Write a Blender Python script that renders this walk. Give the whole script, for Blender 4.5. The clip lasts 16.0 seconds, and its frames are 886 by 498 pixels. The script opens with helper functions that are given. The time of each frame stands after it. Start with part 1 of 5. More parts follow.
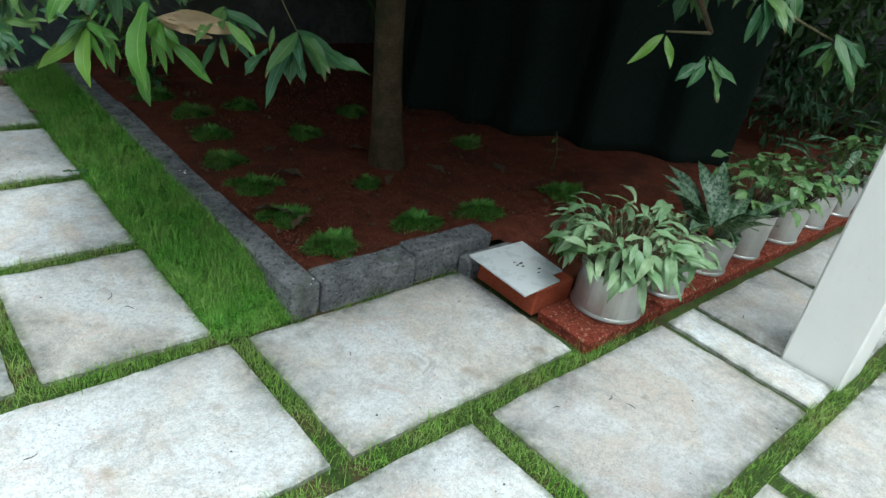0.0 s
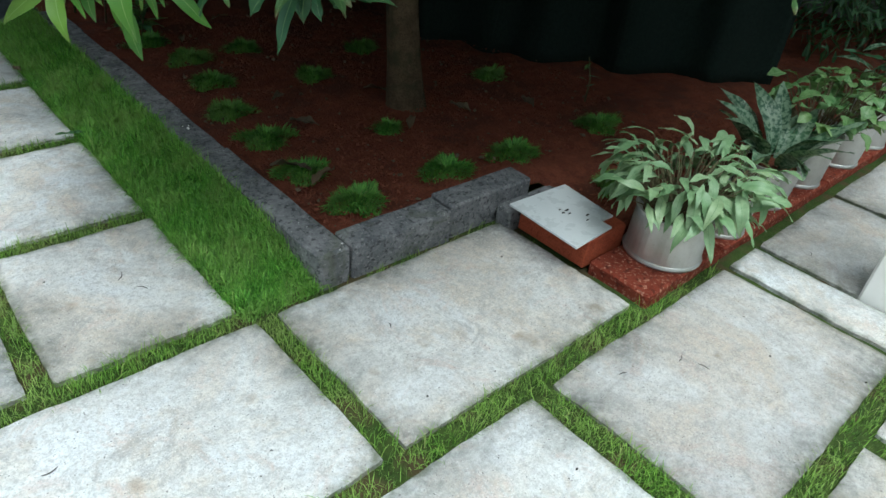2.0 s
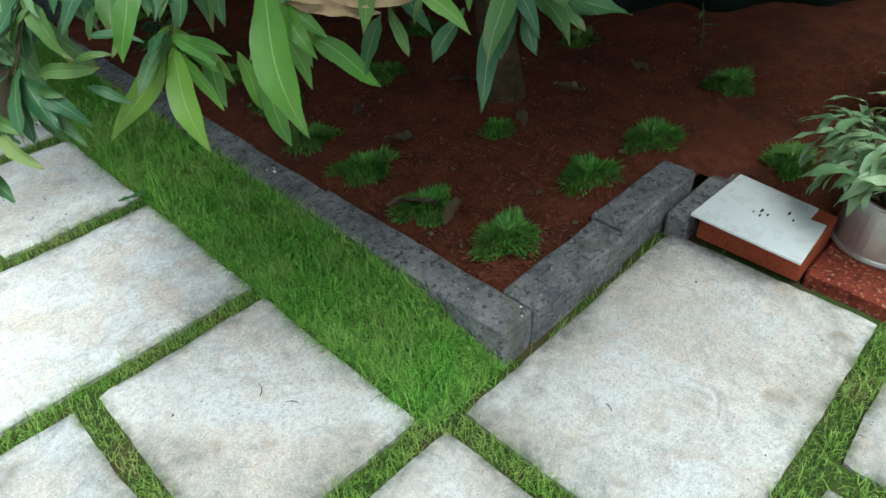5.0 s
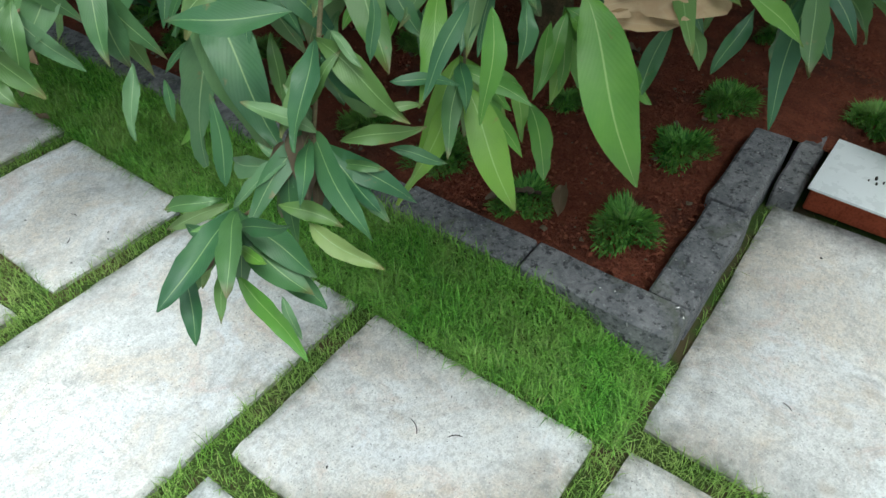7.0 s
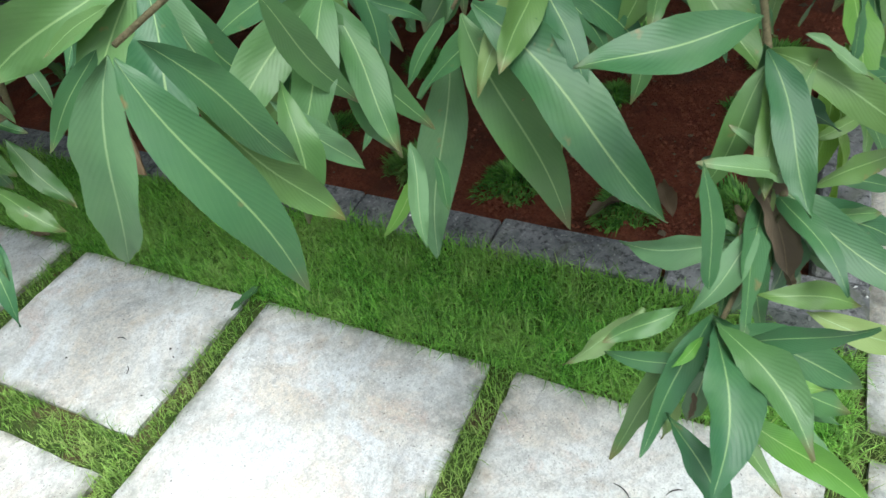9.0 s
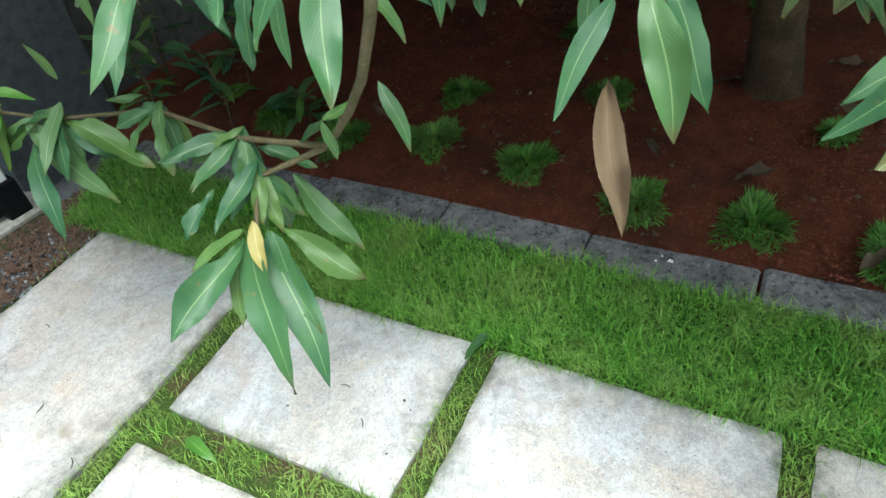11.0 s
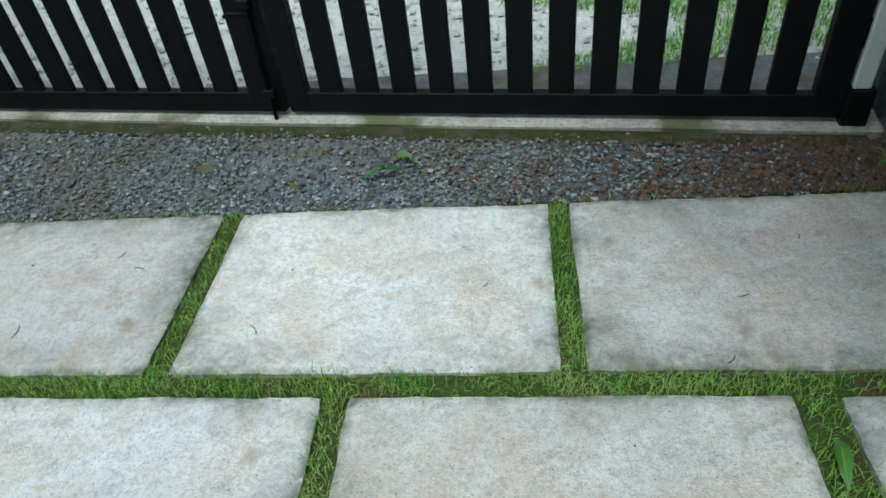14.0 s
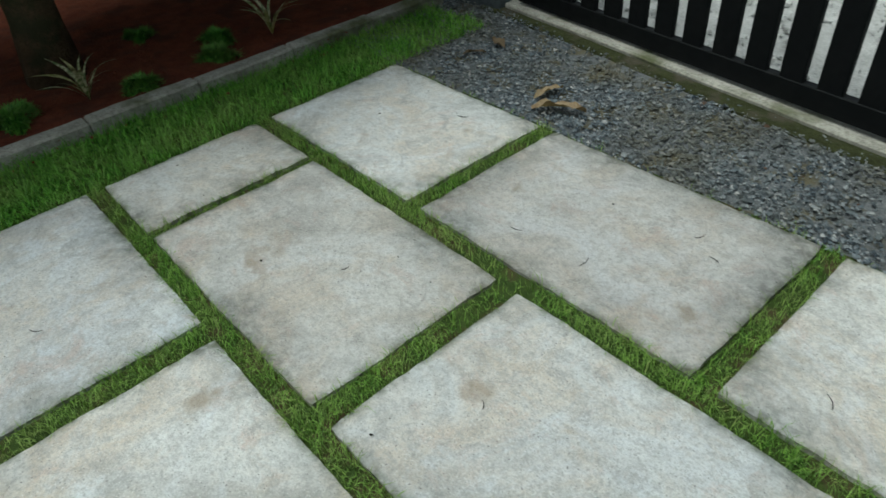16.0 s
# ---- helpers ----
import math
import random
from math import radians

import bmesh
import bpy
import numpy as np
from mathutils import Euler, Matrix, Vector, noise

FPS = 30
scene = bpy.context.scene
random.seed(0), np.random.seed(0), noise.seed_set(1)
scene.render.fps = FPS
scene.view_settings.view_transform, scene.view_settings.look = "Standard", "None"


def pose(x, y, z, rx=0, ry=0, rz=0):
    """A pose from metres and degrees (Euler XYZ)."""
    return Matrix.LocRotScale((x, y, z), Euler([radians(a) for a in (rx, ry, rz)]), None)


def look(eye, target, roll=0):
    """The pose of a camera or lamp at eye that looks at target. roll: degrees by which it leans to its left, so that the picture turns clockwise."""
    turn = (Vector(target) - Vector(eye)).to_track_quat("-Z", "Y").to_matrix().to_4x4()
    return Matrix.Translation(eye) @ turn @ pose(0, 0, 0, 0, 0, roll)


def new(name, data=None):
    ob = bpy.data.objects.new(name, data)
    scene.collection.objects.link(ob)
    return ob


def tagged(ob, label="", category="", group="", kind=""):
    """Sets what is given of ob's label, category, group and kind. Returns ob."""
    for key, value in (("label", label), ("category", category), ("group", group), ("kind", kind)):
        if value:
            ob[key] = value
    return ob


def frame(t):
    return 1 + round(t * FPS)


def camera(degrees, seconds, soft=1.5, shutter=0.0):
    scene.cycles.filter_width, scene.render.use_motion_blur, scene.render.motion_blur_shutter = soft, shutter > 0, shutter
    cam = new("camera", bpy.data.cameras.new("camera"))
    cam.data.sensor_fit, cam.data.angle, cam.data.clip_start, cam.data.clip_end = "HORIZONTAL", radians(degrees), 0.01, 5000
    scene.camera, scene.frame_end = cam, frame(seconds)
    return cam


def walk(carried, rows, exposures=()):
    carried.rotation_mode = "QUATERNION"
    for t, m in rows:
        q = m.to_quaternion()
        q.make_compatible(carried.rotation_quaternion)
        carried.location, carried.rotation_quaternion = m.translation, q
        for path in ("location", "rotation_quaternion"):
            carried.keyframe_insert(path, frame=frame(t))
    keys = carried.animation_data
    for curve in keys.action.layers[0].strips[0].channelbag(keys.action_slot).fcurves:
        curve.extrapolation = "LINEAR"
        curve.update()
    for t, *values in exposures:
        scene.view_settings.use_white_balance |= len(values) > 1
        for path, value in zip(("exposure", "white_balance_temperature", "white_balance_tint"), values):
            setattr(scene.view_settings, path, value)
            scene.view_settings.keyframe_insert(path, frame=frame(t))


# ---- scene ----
cam = camera(67.4, 16.0, shutter=0.1)
PATH = [
    (0, (-0.685, -1.581, 1.263), (0.573, -0.339, 0.329), 9.9),
    (0.5, (-0.693, -1.52, 1.251), (0.587, -0.329, 0.28), 9.5),
    (1, (-0.718, -1.447, 1.238), (0.574, -0.319, 0.21), 9.9),
    (1.5, (-0.695, -1.402, 1.225), (0.547, -0.269, 0.141), 9.9),
    (2, (-0.597, -1.346, 1.204), (0.586, -0.181, 0.089), 6.8),
    (2.5, (-0.508, -1.292, 1.197), (0.535, -0.052, 0.024), 4.8),
    (3, (-0.511, -1.23, 1.157), (0.518, -0.011, -0.049), 3.0),
    (3.5, (-0.548, -1.067, 1.163), (0.554, 0.086, -0.044), -0.3),
    (6, (-0.612, -0.417, 1.225), (0.474, 0.6, -0.113), -2.5),
    (6.5, (-0.708, -0.25, 1.246), (0.46, 0.605, -0.135), -0.8),
    (7, (-0.737, -0.185, 1.214), (0.415, 0.69, -0.168), -1.2),
    (7.5, (-0.72, -0.087, 1.158), (0.447, 0.825, -0.185), -4.3),
    (8, (-0.699, 0.054, 1.195), (0.497, 0.884, -0.176), -2.4),
    (8.5, (-0.742, 0.15, 1.176), (2.169, 1.917, -2.025), -8.0),
    (9, (-0.78, 0.248, 1.156), (0.484, 0.997, -0.2), -9.6),
    (9.5, (-0.774, 0.359, 1.164), (0.466, 1.136, -0.199), -10.8),
    (12, (-0.944, 0.948, 1.179), (0.365, 1.884, -0.009), -6.2),
    (12.5, (-0.917, 0.947, 1.172), (0.052, 2.257, 0.013), -8.7),
    (13, (-0.947, 0.967, 1.176), (-0.403, 2.436, -0.067), -6.8),
    (13.5, (-0.993, 1.008, 1.184), (-0.897, 2.54, -0.098), -8.1),
    (14, (-1.054, 0.997, 1.167), (-1.285, 2.504, -0.128), -7.3),
    (14.5, (-1.123, 0.99, 1.161), (-1.614, 2.387, -0.183), -6.9),
    (15, (-1.227, 0.985, 1.159), (-1.883, 2.312, -0.186), -5.5),
    (15.5, (-1.375, 0.98, 1.155), (-2.303, 2.158, -0.169), -5.4),
    (16, (-1.545, 0.967, 1.161), (-2.764, 1.929, -0.1), -5.4),
]
EXPOSURES = [(0, 0.62, 5800, -2), (3.0, 0.54, 5820, -2), (3.5, 0.66, 5850, -2), (6.0, 0.95, 6000, -2), (7.5, 0.85, 5950, 0), (8.0, 0.92, 5900, 1), (9.5, 1.4, 6150, 2), (12.0, 1.52, 5850, 1), (12.5, 0.92, 5700, 0), (13.0, 0.46, 5600, -3), (14.0, 0.16, 5750, -4), (14.5, -0.10, 6000, -5), (15.0, -0.22, 6030, -5), (16.0, -0.18, 6150, -5)]
walk(cam, [(t, look(eye, target, roll)) for t, eye, target, roll in PATH], EXPOSURES)

# ---- light ----
world = bpy.data.worlds.new("world")
scene.world = world
world.use_nodes = True
wn = world.node_tree
wn.nodes.clear()
sky = wn.nodes.new("ShaderNodeTexSky")
sky.sky_type, sky.sun_disc = "NISHITA", False
sky.sun_elevation, sky.sun_rotation = radians(72), radians(210)
sky.air_density, sky.dust_density, sky.ozone_density = 1.0, 4.0, 1.0
pale = wn.nodes.new("ShaderNodeHueSaturation")
pale.inputs["Saturation"].default_value = 0.3
bgd = wn.nodes.new("ShaderNodeBackground")
bgd.inputs["Strength"].default_value = 0.13
wout = wn.nodes.new("ShaderNodeOutputWorld")
wn.links.new(sky.outputs[0], pale.inputs["Color"])
wn.links.new(pale.outputs[0], bgd.inputs["Color"])
wn.links.new(bgd.outputs[0], wout.inputs["Surface"])
sun_data = bpy.data.lights.new("sun", "SUN")
sun_data.energy, sun_data.angle, sun_data.color = 1.7, radians(35), (1.0, 0.97, 0.92)
sun = new("sun", sun_data)
sun.matrix_world = look((-1.5, -2.6, 9.0), (0, 0, 0))


# ---- materials ----
class Nodes:
    """Short hand for one node material."""

    def __init__(self, name, rough=0.8, spec=0.3):
        self.m = bpy.data.materials.new(name)
        self.m.use_nodes = True
        self.t = self.m.node_tree
        self.b = self.t.nodes["Principled BSDF"]
        self.b.inputs["Roughness"].default_value = rough
        self.b.inputs["Specular IOR Level"].default_value = spec
        self.co = self.t.nodes.new("ShaderNodeTexCoord")
        geo = self.t.nodes.new("ShaderNodeNewGeometry")
        self.pos, self.island = geo.outputs["Position"], geo.outputs["Random Per Island"]
        self.rand = self.t.nodes.new("ShaderNodeObjectInfo").outputs["Random"]

    def put(self, sock, value):
        if hasattr(value, "is_linked"):
            self.t.links.new(value, sock)
        elif isinstance(value, tuple) and len(value) == 3 and sock.type == "RGBA":
            sock.default_value = (*value, 1)
        else:
            sock.default_value = value

    def noise(self, scale, detail=4, rough=0.6, vec=None, dist=0.0):
        n = self.t.nodes.new("ShaderNodeTexNoise")
        self.put(n.inputs["Vector"], vec or self.pos)
        n.inputs["Scale"].default_value, n.inputs["Detail"].default_value = scale, detail
        n.inputs["Roughness"].default_value, n.inputs["Distortion"].default_value = rough, dist
        return n.outputs["Fac"]

    def cells(self, scale, what="Distance", vec=None):
        n = self.t.nodes.new("ShaderNodeTexVoronoi")
        self.put(n.inputs["Vector"], vec or self.pos)
        n.inputs["Scale"].default_value = scale
        return n.outputs[what]

    def ramp(self, fac, *stops):
        n = self.t.nodes.new("ShaderNodeValToRGB")
        self.put(n.inputs["Fac"], fac)
        e = n.color_ramp.elements
        while len(e) < len(stops):
            e.new(0.5)
        for k, (p, c) in zip(e, stops):
            k.position, k.color = p, (*c, 1) if isinstance(c, tuple) else (c, c, c, 1)
        return n.outputs["Color"]

    def mix(self, fac, a, b, mode="MIX"):
        n = self.t.nodes.new("ShaderNodeMix")
        n.data_type, n.blend_type = "RGBA", mode
        self.put(n.inputs[0], fac), self.put(n.inputs[6], a), self.put(n.inputs[7], b)
        return n.outputs[2]

    def math(self, op, a, b=0.0):
        n = self.t.nodes.new("ShaderNodeMath")
        n.operation = op
        self.put(n.inputs[0], a), self.put(n.inputs[1], b)
        return n.outputs[0]

    def axes(self, vec):
        n = self.t.nodes.new("ShaderNodeSeparateXYZ")
        self.put(n.inputs[0], vec)
        return n.outputs

    def bump(self, height, strength, distance):
        n = self.t.nodes.new("ShaderNodeBump")
        n.inputs["Strength"].default_value, n.inputs["Distance"].default_value = strength, distance
        self.put(n.inputs["Height"], height)
        if self.b.inputs["Normal"].is_linked:
            self.t.links.new(self.b.inputs["Normal"].links[0].from_socket, n.inputs["Normal"])
        self.put(self.b.inputs["Normal"], n.outputs[0])

    def thin(self, colour, share, tint):
        """A thin leaf: some of the light passes through, tinted."""
        self.done(colour)
        through_leaf = self.t.nodes.new("ShaderNodeBsdfTranslucent")
        self.put(through_leaf.inputs["Color"], self.mix(1.0, colour, tint, "MULTIPLY"))
        both = self.t.nodes.new("ShaderNodeMixShader")
        both.inputs[0].default_value = share
        self.t.links.new(self.b.outputs[0], both.inputs[1])
        self.t.links.new(through_leaf.outputs[0], both.inputs[2])
        self.t.links.new(both.outputs[0], self.t.nodes["Material Output"].inputs["Surface"])
        return self.m

    def done(self, colour, rough=None):
        self.put(self.b.inputs["Base Color"], colour)
        if rough is not None:
            self.put(self.b.inputs["Roughness"], rough)
        return self.m


def stone_material():
    n = Nodes("pale_paving_stone", 0.75, 0.35)
    fine = n.noise(190, 4, 0.75)
    mid = n.noise(24, 6, 0.72)
    cloud = n.noise(2.3, 6, 0.7, dist=0.6)
    base = n.mix(n.ramp(cloud, (0.36, 0.0), (0.66, 1.0)), (0.92, 0.93, 0.92), (0.69, 0.70, 0.69))
    base = n.mix(n.ramp(n.noise(3.9, 5, 0.65, dist=0.8), (0.44, 0.0), (0.65, 0.8)), base, (0.77, 0.675, 0.56))
    base = n.mix(n.ramp(mid, (0.46, 0.0), (0.72, 0.7)), base, (0.50, 0.50, 0.49))
    base = n.mix(n.ramp(n.noise(1.25, 6, 0.75, dist=1.2), (0.54, 0.0), (0.67, 0.62)), base, (0.38, 0.37, 0.35))
    base = n.mix(n.ramp(n.noise(2.7, 6, 0.72, dist=1.0), (0.36, 0.75), (0.50, 0.0)), base, (0.88, 0.92, 0.96))
    base = n.mix(n.ramp(n.noise(5.2, 6, 0.75, dist=1.4), (0.54, 0.0), (0.68, 0.55)), base, (0.66, 0.50, 0.43))
    base = n.mix(n.ramp(n.noise(8.5, 6, 0.78, dist=0.9), (0.55, 0.0), (0.66, 0.6)), base, (0.40, 0.405, 0.40))
    base = n.mix(n.ramp(n.noise(9, 5, 0.7, dist=0.5), (0.56, 0.0), (0.70, 0.5)), base, (0.54, 0.45, 0.35))
    base = n.mix(n.ramp(fine, (0.32, 0.5), (0.46, 0.0)), base, (0.30, 0.30, 0.29))
    base = n.mix(n.ramp(n.noise(75, 4, 0.7), (0.40, 0.45), (0.50, 0.0)), base, (0.44, 0.44, 0.43))
    base = n.mix(n.ramp(fine, (0.55, 0.0), (0.66, 0.8)), base, (0.92, 0.92, 0.90))
    base = n.mix(n.ramp(n.noise(6.5, 3, 0.5), (0.65, 0.0), (0.73, 0.6)), base, (0.38, 0.29, 0.19))
    edge, _, _ = n.axes(n.co.outputs["UV"])
    grime = n.math("MULTIPLY", n.ramp(edge, (0.0, 1.0), (0.035, 0.75), (0.13, 0.0)), n.ramp(n.noise(3.1, 5, 0.65, dist=0.5), (0.42, 0.0), (0.62, 1.0)))
    base = n.mix(n.math("MULTIPLY", grime, n.ramp(n.noise(30, 5, 0.7), (0.30, 0.25), (0.62, 0.95))), base, (0.17, 0.18, 0.17))
    rim = n.math("MULTIPLY", n.ramp(edge, (0.0, 1.0), (0.022, 0.0)), n.ramp(n.noise(11, 4, 0.7), (0.40, 0.0), (0.6, 0.8)))
    base = n.mix(rim, base, (0.11, 0.13, 0.07))
    base = n.mix(n.ramp(n.noise(150, 2, 0.5), (0.66, 0.0), (0.72, 0.75)), base, (0.14, 0.135, 0.13))
    tone = n.ramp(n.rand, (0.0, (0.70, 0.69, 0.69)), (0.35, (0.88, 0.86, 0.83)), (0.6, (1.0, 1.0, 1.0)), (1.0, (0.86, 0.88, 0.91)))
    base = n.mix(1.0, base, tone, "MULTIPLY")
    n.bump(n.noise(120, 5, 0.78), 1.0, 0.005)
    n.bump(n.noise(16, 6, 0.65), 0.6, 0.012)
    return n.done(base, n.ramp(mid, (0.3, 0.5), (0.7, 0.85)))


def mottled(name, low, high, scale, bump=0.5, depth=0.004, rough=0.9, third=None, spec=0.2):
    n = Nodes(name, rough, spec)
    c = n.mix(n.ramp(n.noise(scale, 6, 0.7), (0.3, 0.0), (0.7, 1.0)), low, high)
    c = n.mix(n.ramp(n.noise(scale * 9, 3, 0.7), (0.45, 0.0), (0.7, 0.7)), c, tuple(v * 0.55 for v in low))
    if third:
        c = n.mix(n.ramp(n.noise(scale * 0.35, 4, 0.6), (0.5, 0.0), (0.62, 0.9)), c, third)
    n.bump(n.noise(scale * 6, 5, 0.7), bump, depth)
    return n.done(c)


def blade_material(name, low, high, dry):
    n = Nodes(name, 0.55, 0.3)
    c = n.ramp(n.island, (0.0, low), (0.75, high), (0.93, high), (1.0, dry))
    c = n.mix(n.ramp(n.noise(4.5, 4, 0.6), (0.4, 0.0), (0.65, 0.5)), c, dry)
    return n.thin(c, 0.10, (1.2, 1.1, 0.6))


def leaf_material(name, dark, light, rib, rough=0.38, stripes=0.0, ageing=0.55):
    """Leaf with a pale midrib and side veins; the uv runs across (u) and along (v)."""
    n = Nodes(name, rough, 0.45)
    u, v, _ = n.axes(n.co.outputs["UV"])
    off = n.math("ABSOLUTE", n.math("SUBTRACT", u, 0.5))
    c = n.mix(n.rand, dark, light)
    c = n.mix(n.ramp(n.noise(18, 4, 0.6), (0.4, 0.0), (0.7, 0.55)), c, light)
    side = n.math("SINE", n.math("MULTIPLY", n.math("SUBTRACT", v, n.math("MULTIPLY", off, 0.55)), 130.0))
    c = n.mix(n.ramp(side, (0.70, 0.0), (1.0, 0.035)), c, rib)
    c = n.mix(n.ramp(n.noise(7, 5, 0.7), (0.42, 0.0), (0.66, 0.45)), c, tuple(x * k for x, k in zip(dark, (0.8, 0.85, 0.9))))
    if stripes:
        c = n.mix(n.math("MULTIPLY", n.ramp(n.noise(60, 3, 0.6), (0.42, 0.0), (0.56, 1.0)), stripes), c, rib)
    c = n.mix(n.math("MULTIPLY", n.ramp(n.rand, (0.55, 0.0), (1.0, 1.0)), ageing), c, tuple(x * k for x, k in zip(light, (1.7, 1.15, 0.6))))
    c = n.mix(n.math("MULTIPLY", n.ramp(v, (0.86, 0.0), (0.97, 1.0)), n.ramp(n.rand, (0.3, 0.0), (0.6, ageing))), c, (0.15, 0.09, 0.035))
    c = n.mix(n.ramp(off, (0.008, 0.75), (0.026, 0.0)), c, rib)
    c = n.mix(n.ramp(n.noise(45, 3, 0.6), (0.68, 0.0), (0.76, 0.6)), c, (0.20, 0.13, 0.05))
    n.bump(side, 0.12, 0.0004)
    n.bump(n.noise(140, 3, 0.6), 0.15, 0.0008)
    return n.thin(c, 0.12, (1.4, 1.3, 0.5))


def paint_material(name, colour, wear, rough=0.5, scale=6, metal=0.0, amount=0.5, spec=0.4):
    n = Nodes(name, rough, spec)
    c = n.mix(n.ramp(n.noise(scale, 6, 0.7), (0.45, 0.0), (0.75, amount)), colour, wear)
    c = n.mix(n.ramp(n.noise(scale * 12, 3, 0.7), (0.6, 0.0), (0.75, amount)), c, wear)
    n.b.inputs["Metallic"].default_value = metal
    n.bump(n.noise(scale * 20, 3, 0.6), 0.15, 0.001)
    return n.done(c, n.ramp(n.noise(scale * 3, 4, 0.6), (0.3, max(rough - 0.12, 0.05)), (0.7, rough + 0.12)))


STONE = stone_material()
SOIL = mottled("red_laterite_soil", (0.125, 0.033, 0.018), (0.25, 0.075, 0.040), 14, 1.0, 0.014, third=(0.10, 0.036, 0.022))
CLOD = mottled("soil_crumbs", (0.13, 0.036, 0.019), (0.26, 0.088, 0.05), 30, 0.6, 0.003)


def kerb_material():
    n = Nodes("grey_concrete_block", 0.92, 0.2)
    c = n.mix(n.ramp(n.noise(13, 6, 0.75, dist=0.4), (0.34, 0.0), (0.66, 1.0)), (0.10, 0.105, 0.115), (0.30, 0.30, 0.305))
    c = n.mix(n.ramp(n.noise(60, 4, 0.7), (0.36, 0.85), (0.48, 0.0)), c, (0.045, 0.047, 0.05))
    c = n.mix(n.ramp(n.noise(95, 3, 0.7), (0.60, 0.0), (0.70, 0.8)), c, (0.44, 0.44, 0.43))
    c = n.mix(n.ramp(n.noise(5, 5, 0.7, dist=0.8), (0.58, 0.0), (0.70, 0.6)), c, (0.12, 0.13, 0.09))
    n.bump(n.noise(70, 5, 0.75), 1.0, 0.008)
    n.bump(n.noise(14, 5, 0.7), 0.7, 0.012)
    return n.done(c)


KERB = kerb_material()
TURF = mottled("turf_floor", (0.030, 0.060, 0.012), (0.075, 0.11, 0.025), 25, 0.8, 0.006, third=(0.08, 0.06, 0.03))
EARTH = mottled("brown_yard_earth", (0.10, 0.08, 0.06), (0.20, 0.17, 0.13), 3, 0.6, 0.01)
GRIT = mottled("grey_quarry_grit", (0.11, 0.12, 0.13), (0.22, 0.23, 0.24), 22, 0.9, 0.006, third=(0.13, 0.115, 0.07))
ROADGRIT = mottled("pale_road_gravel", (0.44, 0.44, 0.43), (0.66, 0.66, 0.65), 12, 0.8, 0.008)
def laterite_material():
    n = Nodes("red_laterite_stone", 0.85, 0.2)
    c = n.mix(n.ramp(n.noise(14, 6, 0.7), (0.3, 0.0), (0.7, 1.0)), (0.17, 0.030, 0.016), (0.30, 0.065, 0.036))
    c = n.mix(n.ramp(n.noise(75, 3, 0.6), (0.56, 0.0), (0.66, 0.85)), c, (0.52, 0.27, 0.19))
    c = n.mix(n.ramp(n.noise(40, 3, 0.7), (0.36, 0.7), (0.46, 0.0)), c, (0.07, 0.015, 0.010))
    n.bump(n.noise(60, 5, 0.75), 1.0, 0.008)
    return n.done(c)


LATERITE = laterite_material()
BRICKRED = mottled("red_painted_block", (0.25, 0.05, 0.022), (0.36, 0.085, 0.04), 16, 0.6, 0.003)
WALLGREY = mottled("weathered_grey_plaster", (0.10, 0.11, 0.115), (0.19, 0.195, 0.18), 2.2, 0.4, 0.004, third=(0.07, 0.075, 0.06))
PILLARGREY = mottled("dark_grey_painted_plaster", (0.075, 0.09, 0.10), (0.11, 0.125, 0.135), 3, 0.3, 0.003)
WHITEWASH = paint_material("white_wall_paint", (0.93, 0.92, 0.89), (0.74, 0.71, 0.62), 0.7, 2.5, amount=0.25)
BLACKPAINT = paint_material("black_gate_paint", (0.006, 0.007, 0.008), (0.018, 0.018, 0.018), 0.65, 8, amount=0.3, spec=0.12)
WHITEPOST = paint_material("white_post_paint", (0.72, 0.75, 0.77), (0.45, 0.45, 0.43), 0.55, 7, amount=0.4)
MOSS = mottled("dark_moss", (0.030, 0.035, 0.014), (0.075, 0.085, 0.032), 20, 1.0, 0.008, third=(0.09, 0.08, 0.06))
SILL = mottled("mossy_cement_sill", (0.30, 0.29, 0.25), (0.52, 0.50, 0.45), 8, 0.7, 0.005, third=(0.10, 0.11, 0.05))
TIN = paint_material("brushed_tin", (0.62, 0.62, 0.60), (0.42, 0.41, 0.37), 0.42, 9, metal=0.75, amount=0.6)
BARK = mottled("brown_bark", (0.075, 0.052, 0.030), (0.19, 0.135, 0.08), 17, 1.0, 0.014, third=(0.055, 0.055, 0.028))
TWIG = mottled("greenish_twig", (0.075, 0.075, 0.035), (0.16, 0.13, 0.075), 40, 0.6, 0.002)
GRASS = blade_material("lawn_blades", (0.020, 0.105, 0.010), (0.195, 0.49, 0.060), (0.33, 0.46, 0.13))
JOINT = blade_material("joint_blades", (0.040, 0.120, 0.014), (0.225, 0.43, 0.065), (0.36, 0.42, 0.15))
TUFT = blade_material("tuft_blades", (0.030, 0.125, 0.018), (0.155, 0.38, 0.060), (0.22, 0.32, 0.09))
MANGO = leaf_material("mango_leaf", (0.028, 0.100, 0.042), (0.072, 0.170, 0.054), (0.24, 0.36, 0.15), 0.47)
OLIVE = leaf_material("dull_mango_leaf", (0.075, 0.165, 0.075), (0.14, 0.25, 0.11), (0.28, 0.40, 0.20), 0.55)
FRESH = leaf_material("young_mango_leaf", (0.060, 0.180, 0.024), (0.135, 0.285, 0.044), (0.28, 0.42, 0.14), 0.45, 0.0, 0.25)
SEAR = leaf_material("withered_leaf", (0.080, 0.060, 0.038), (0.15, 0.112, 0.070), (0.19, 0.15, 0.09), 0.85, 0.0, 0.15)
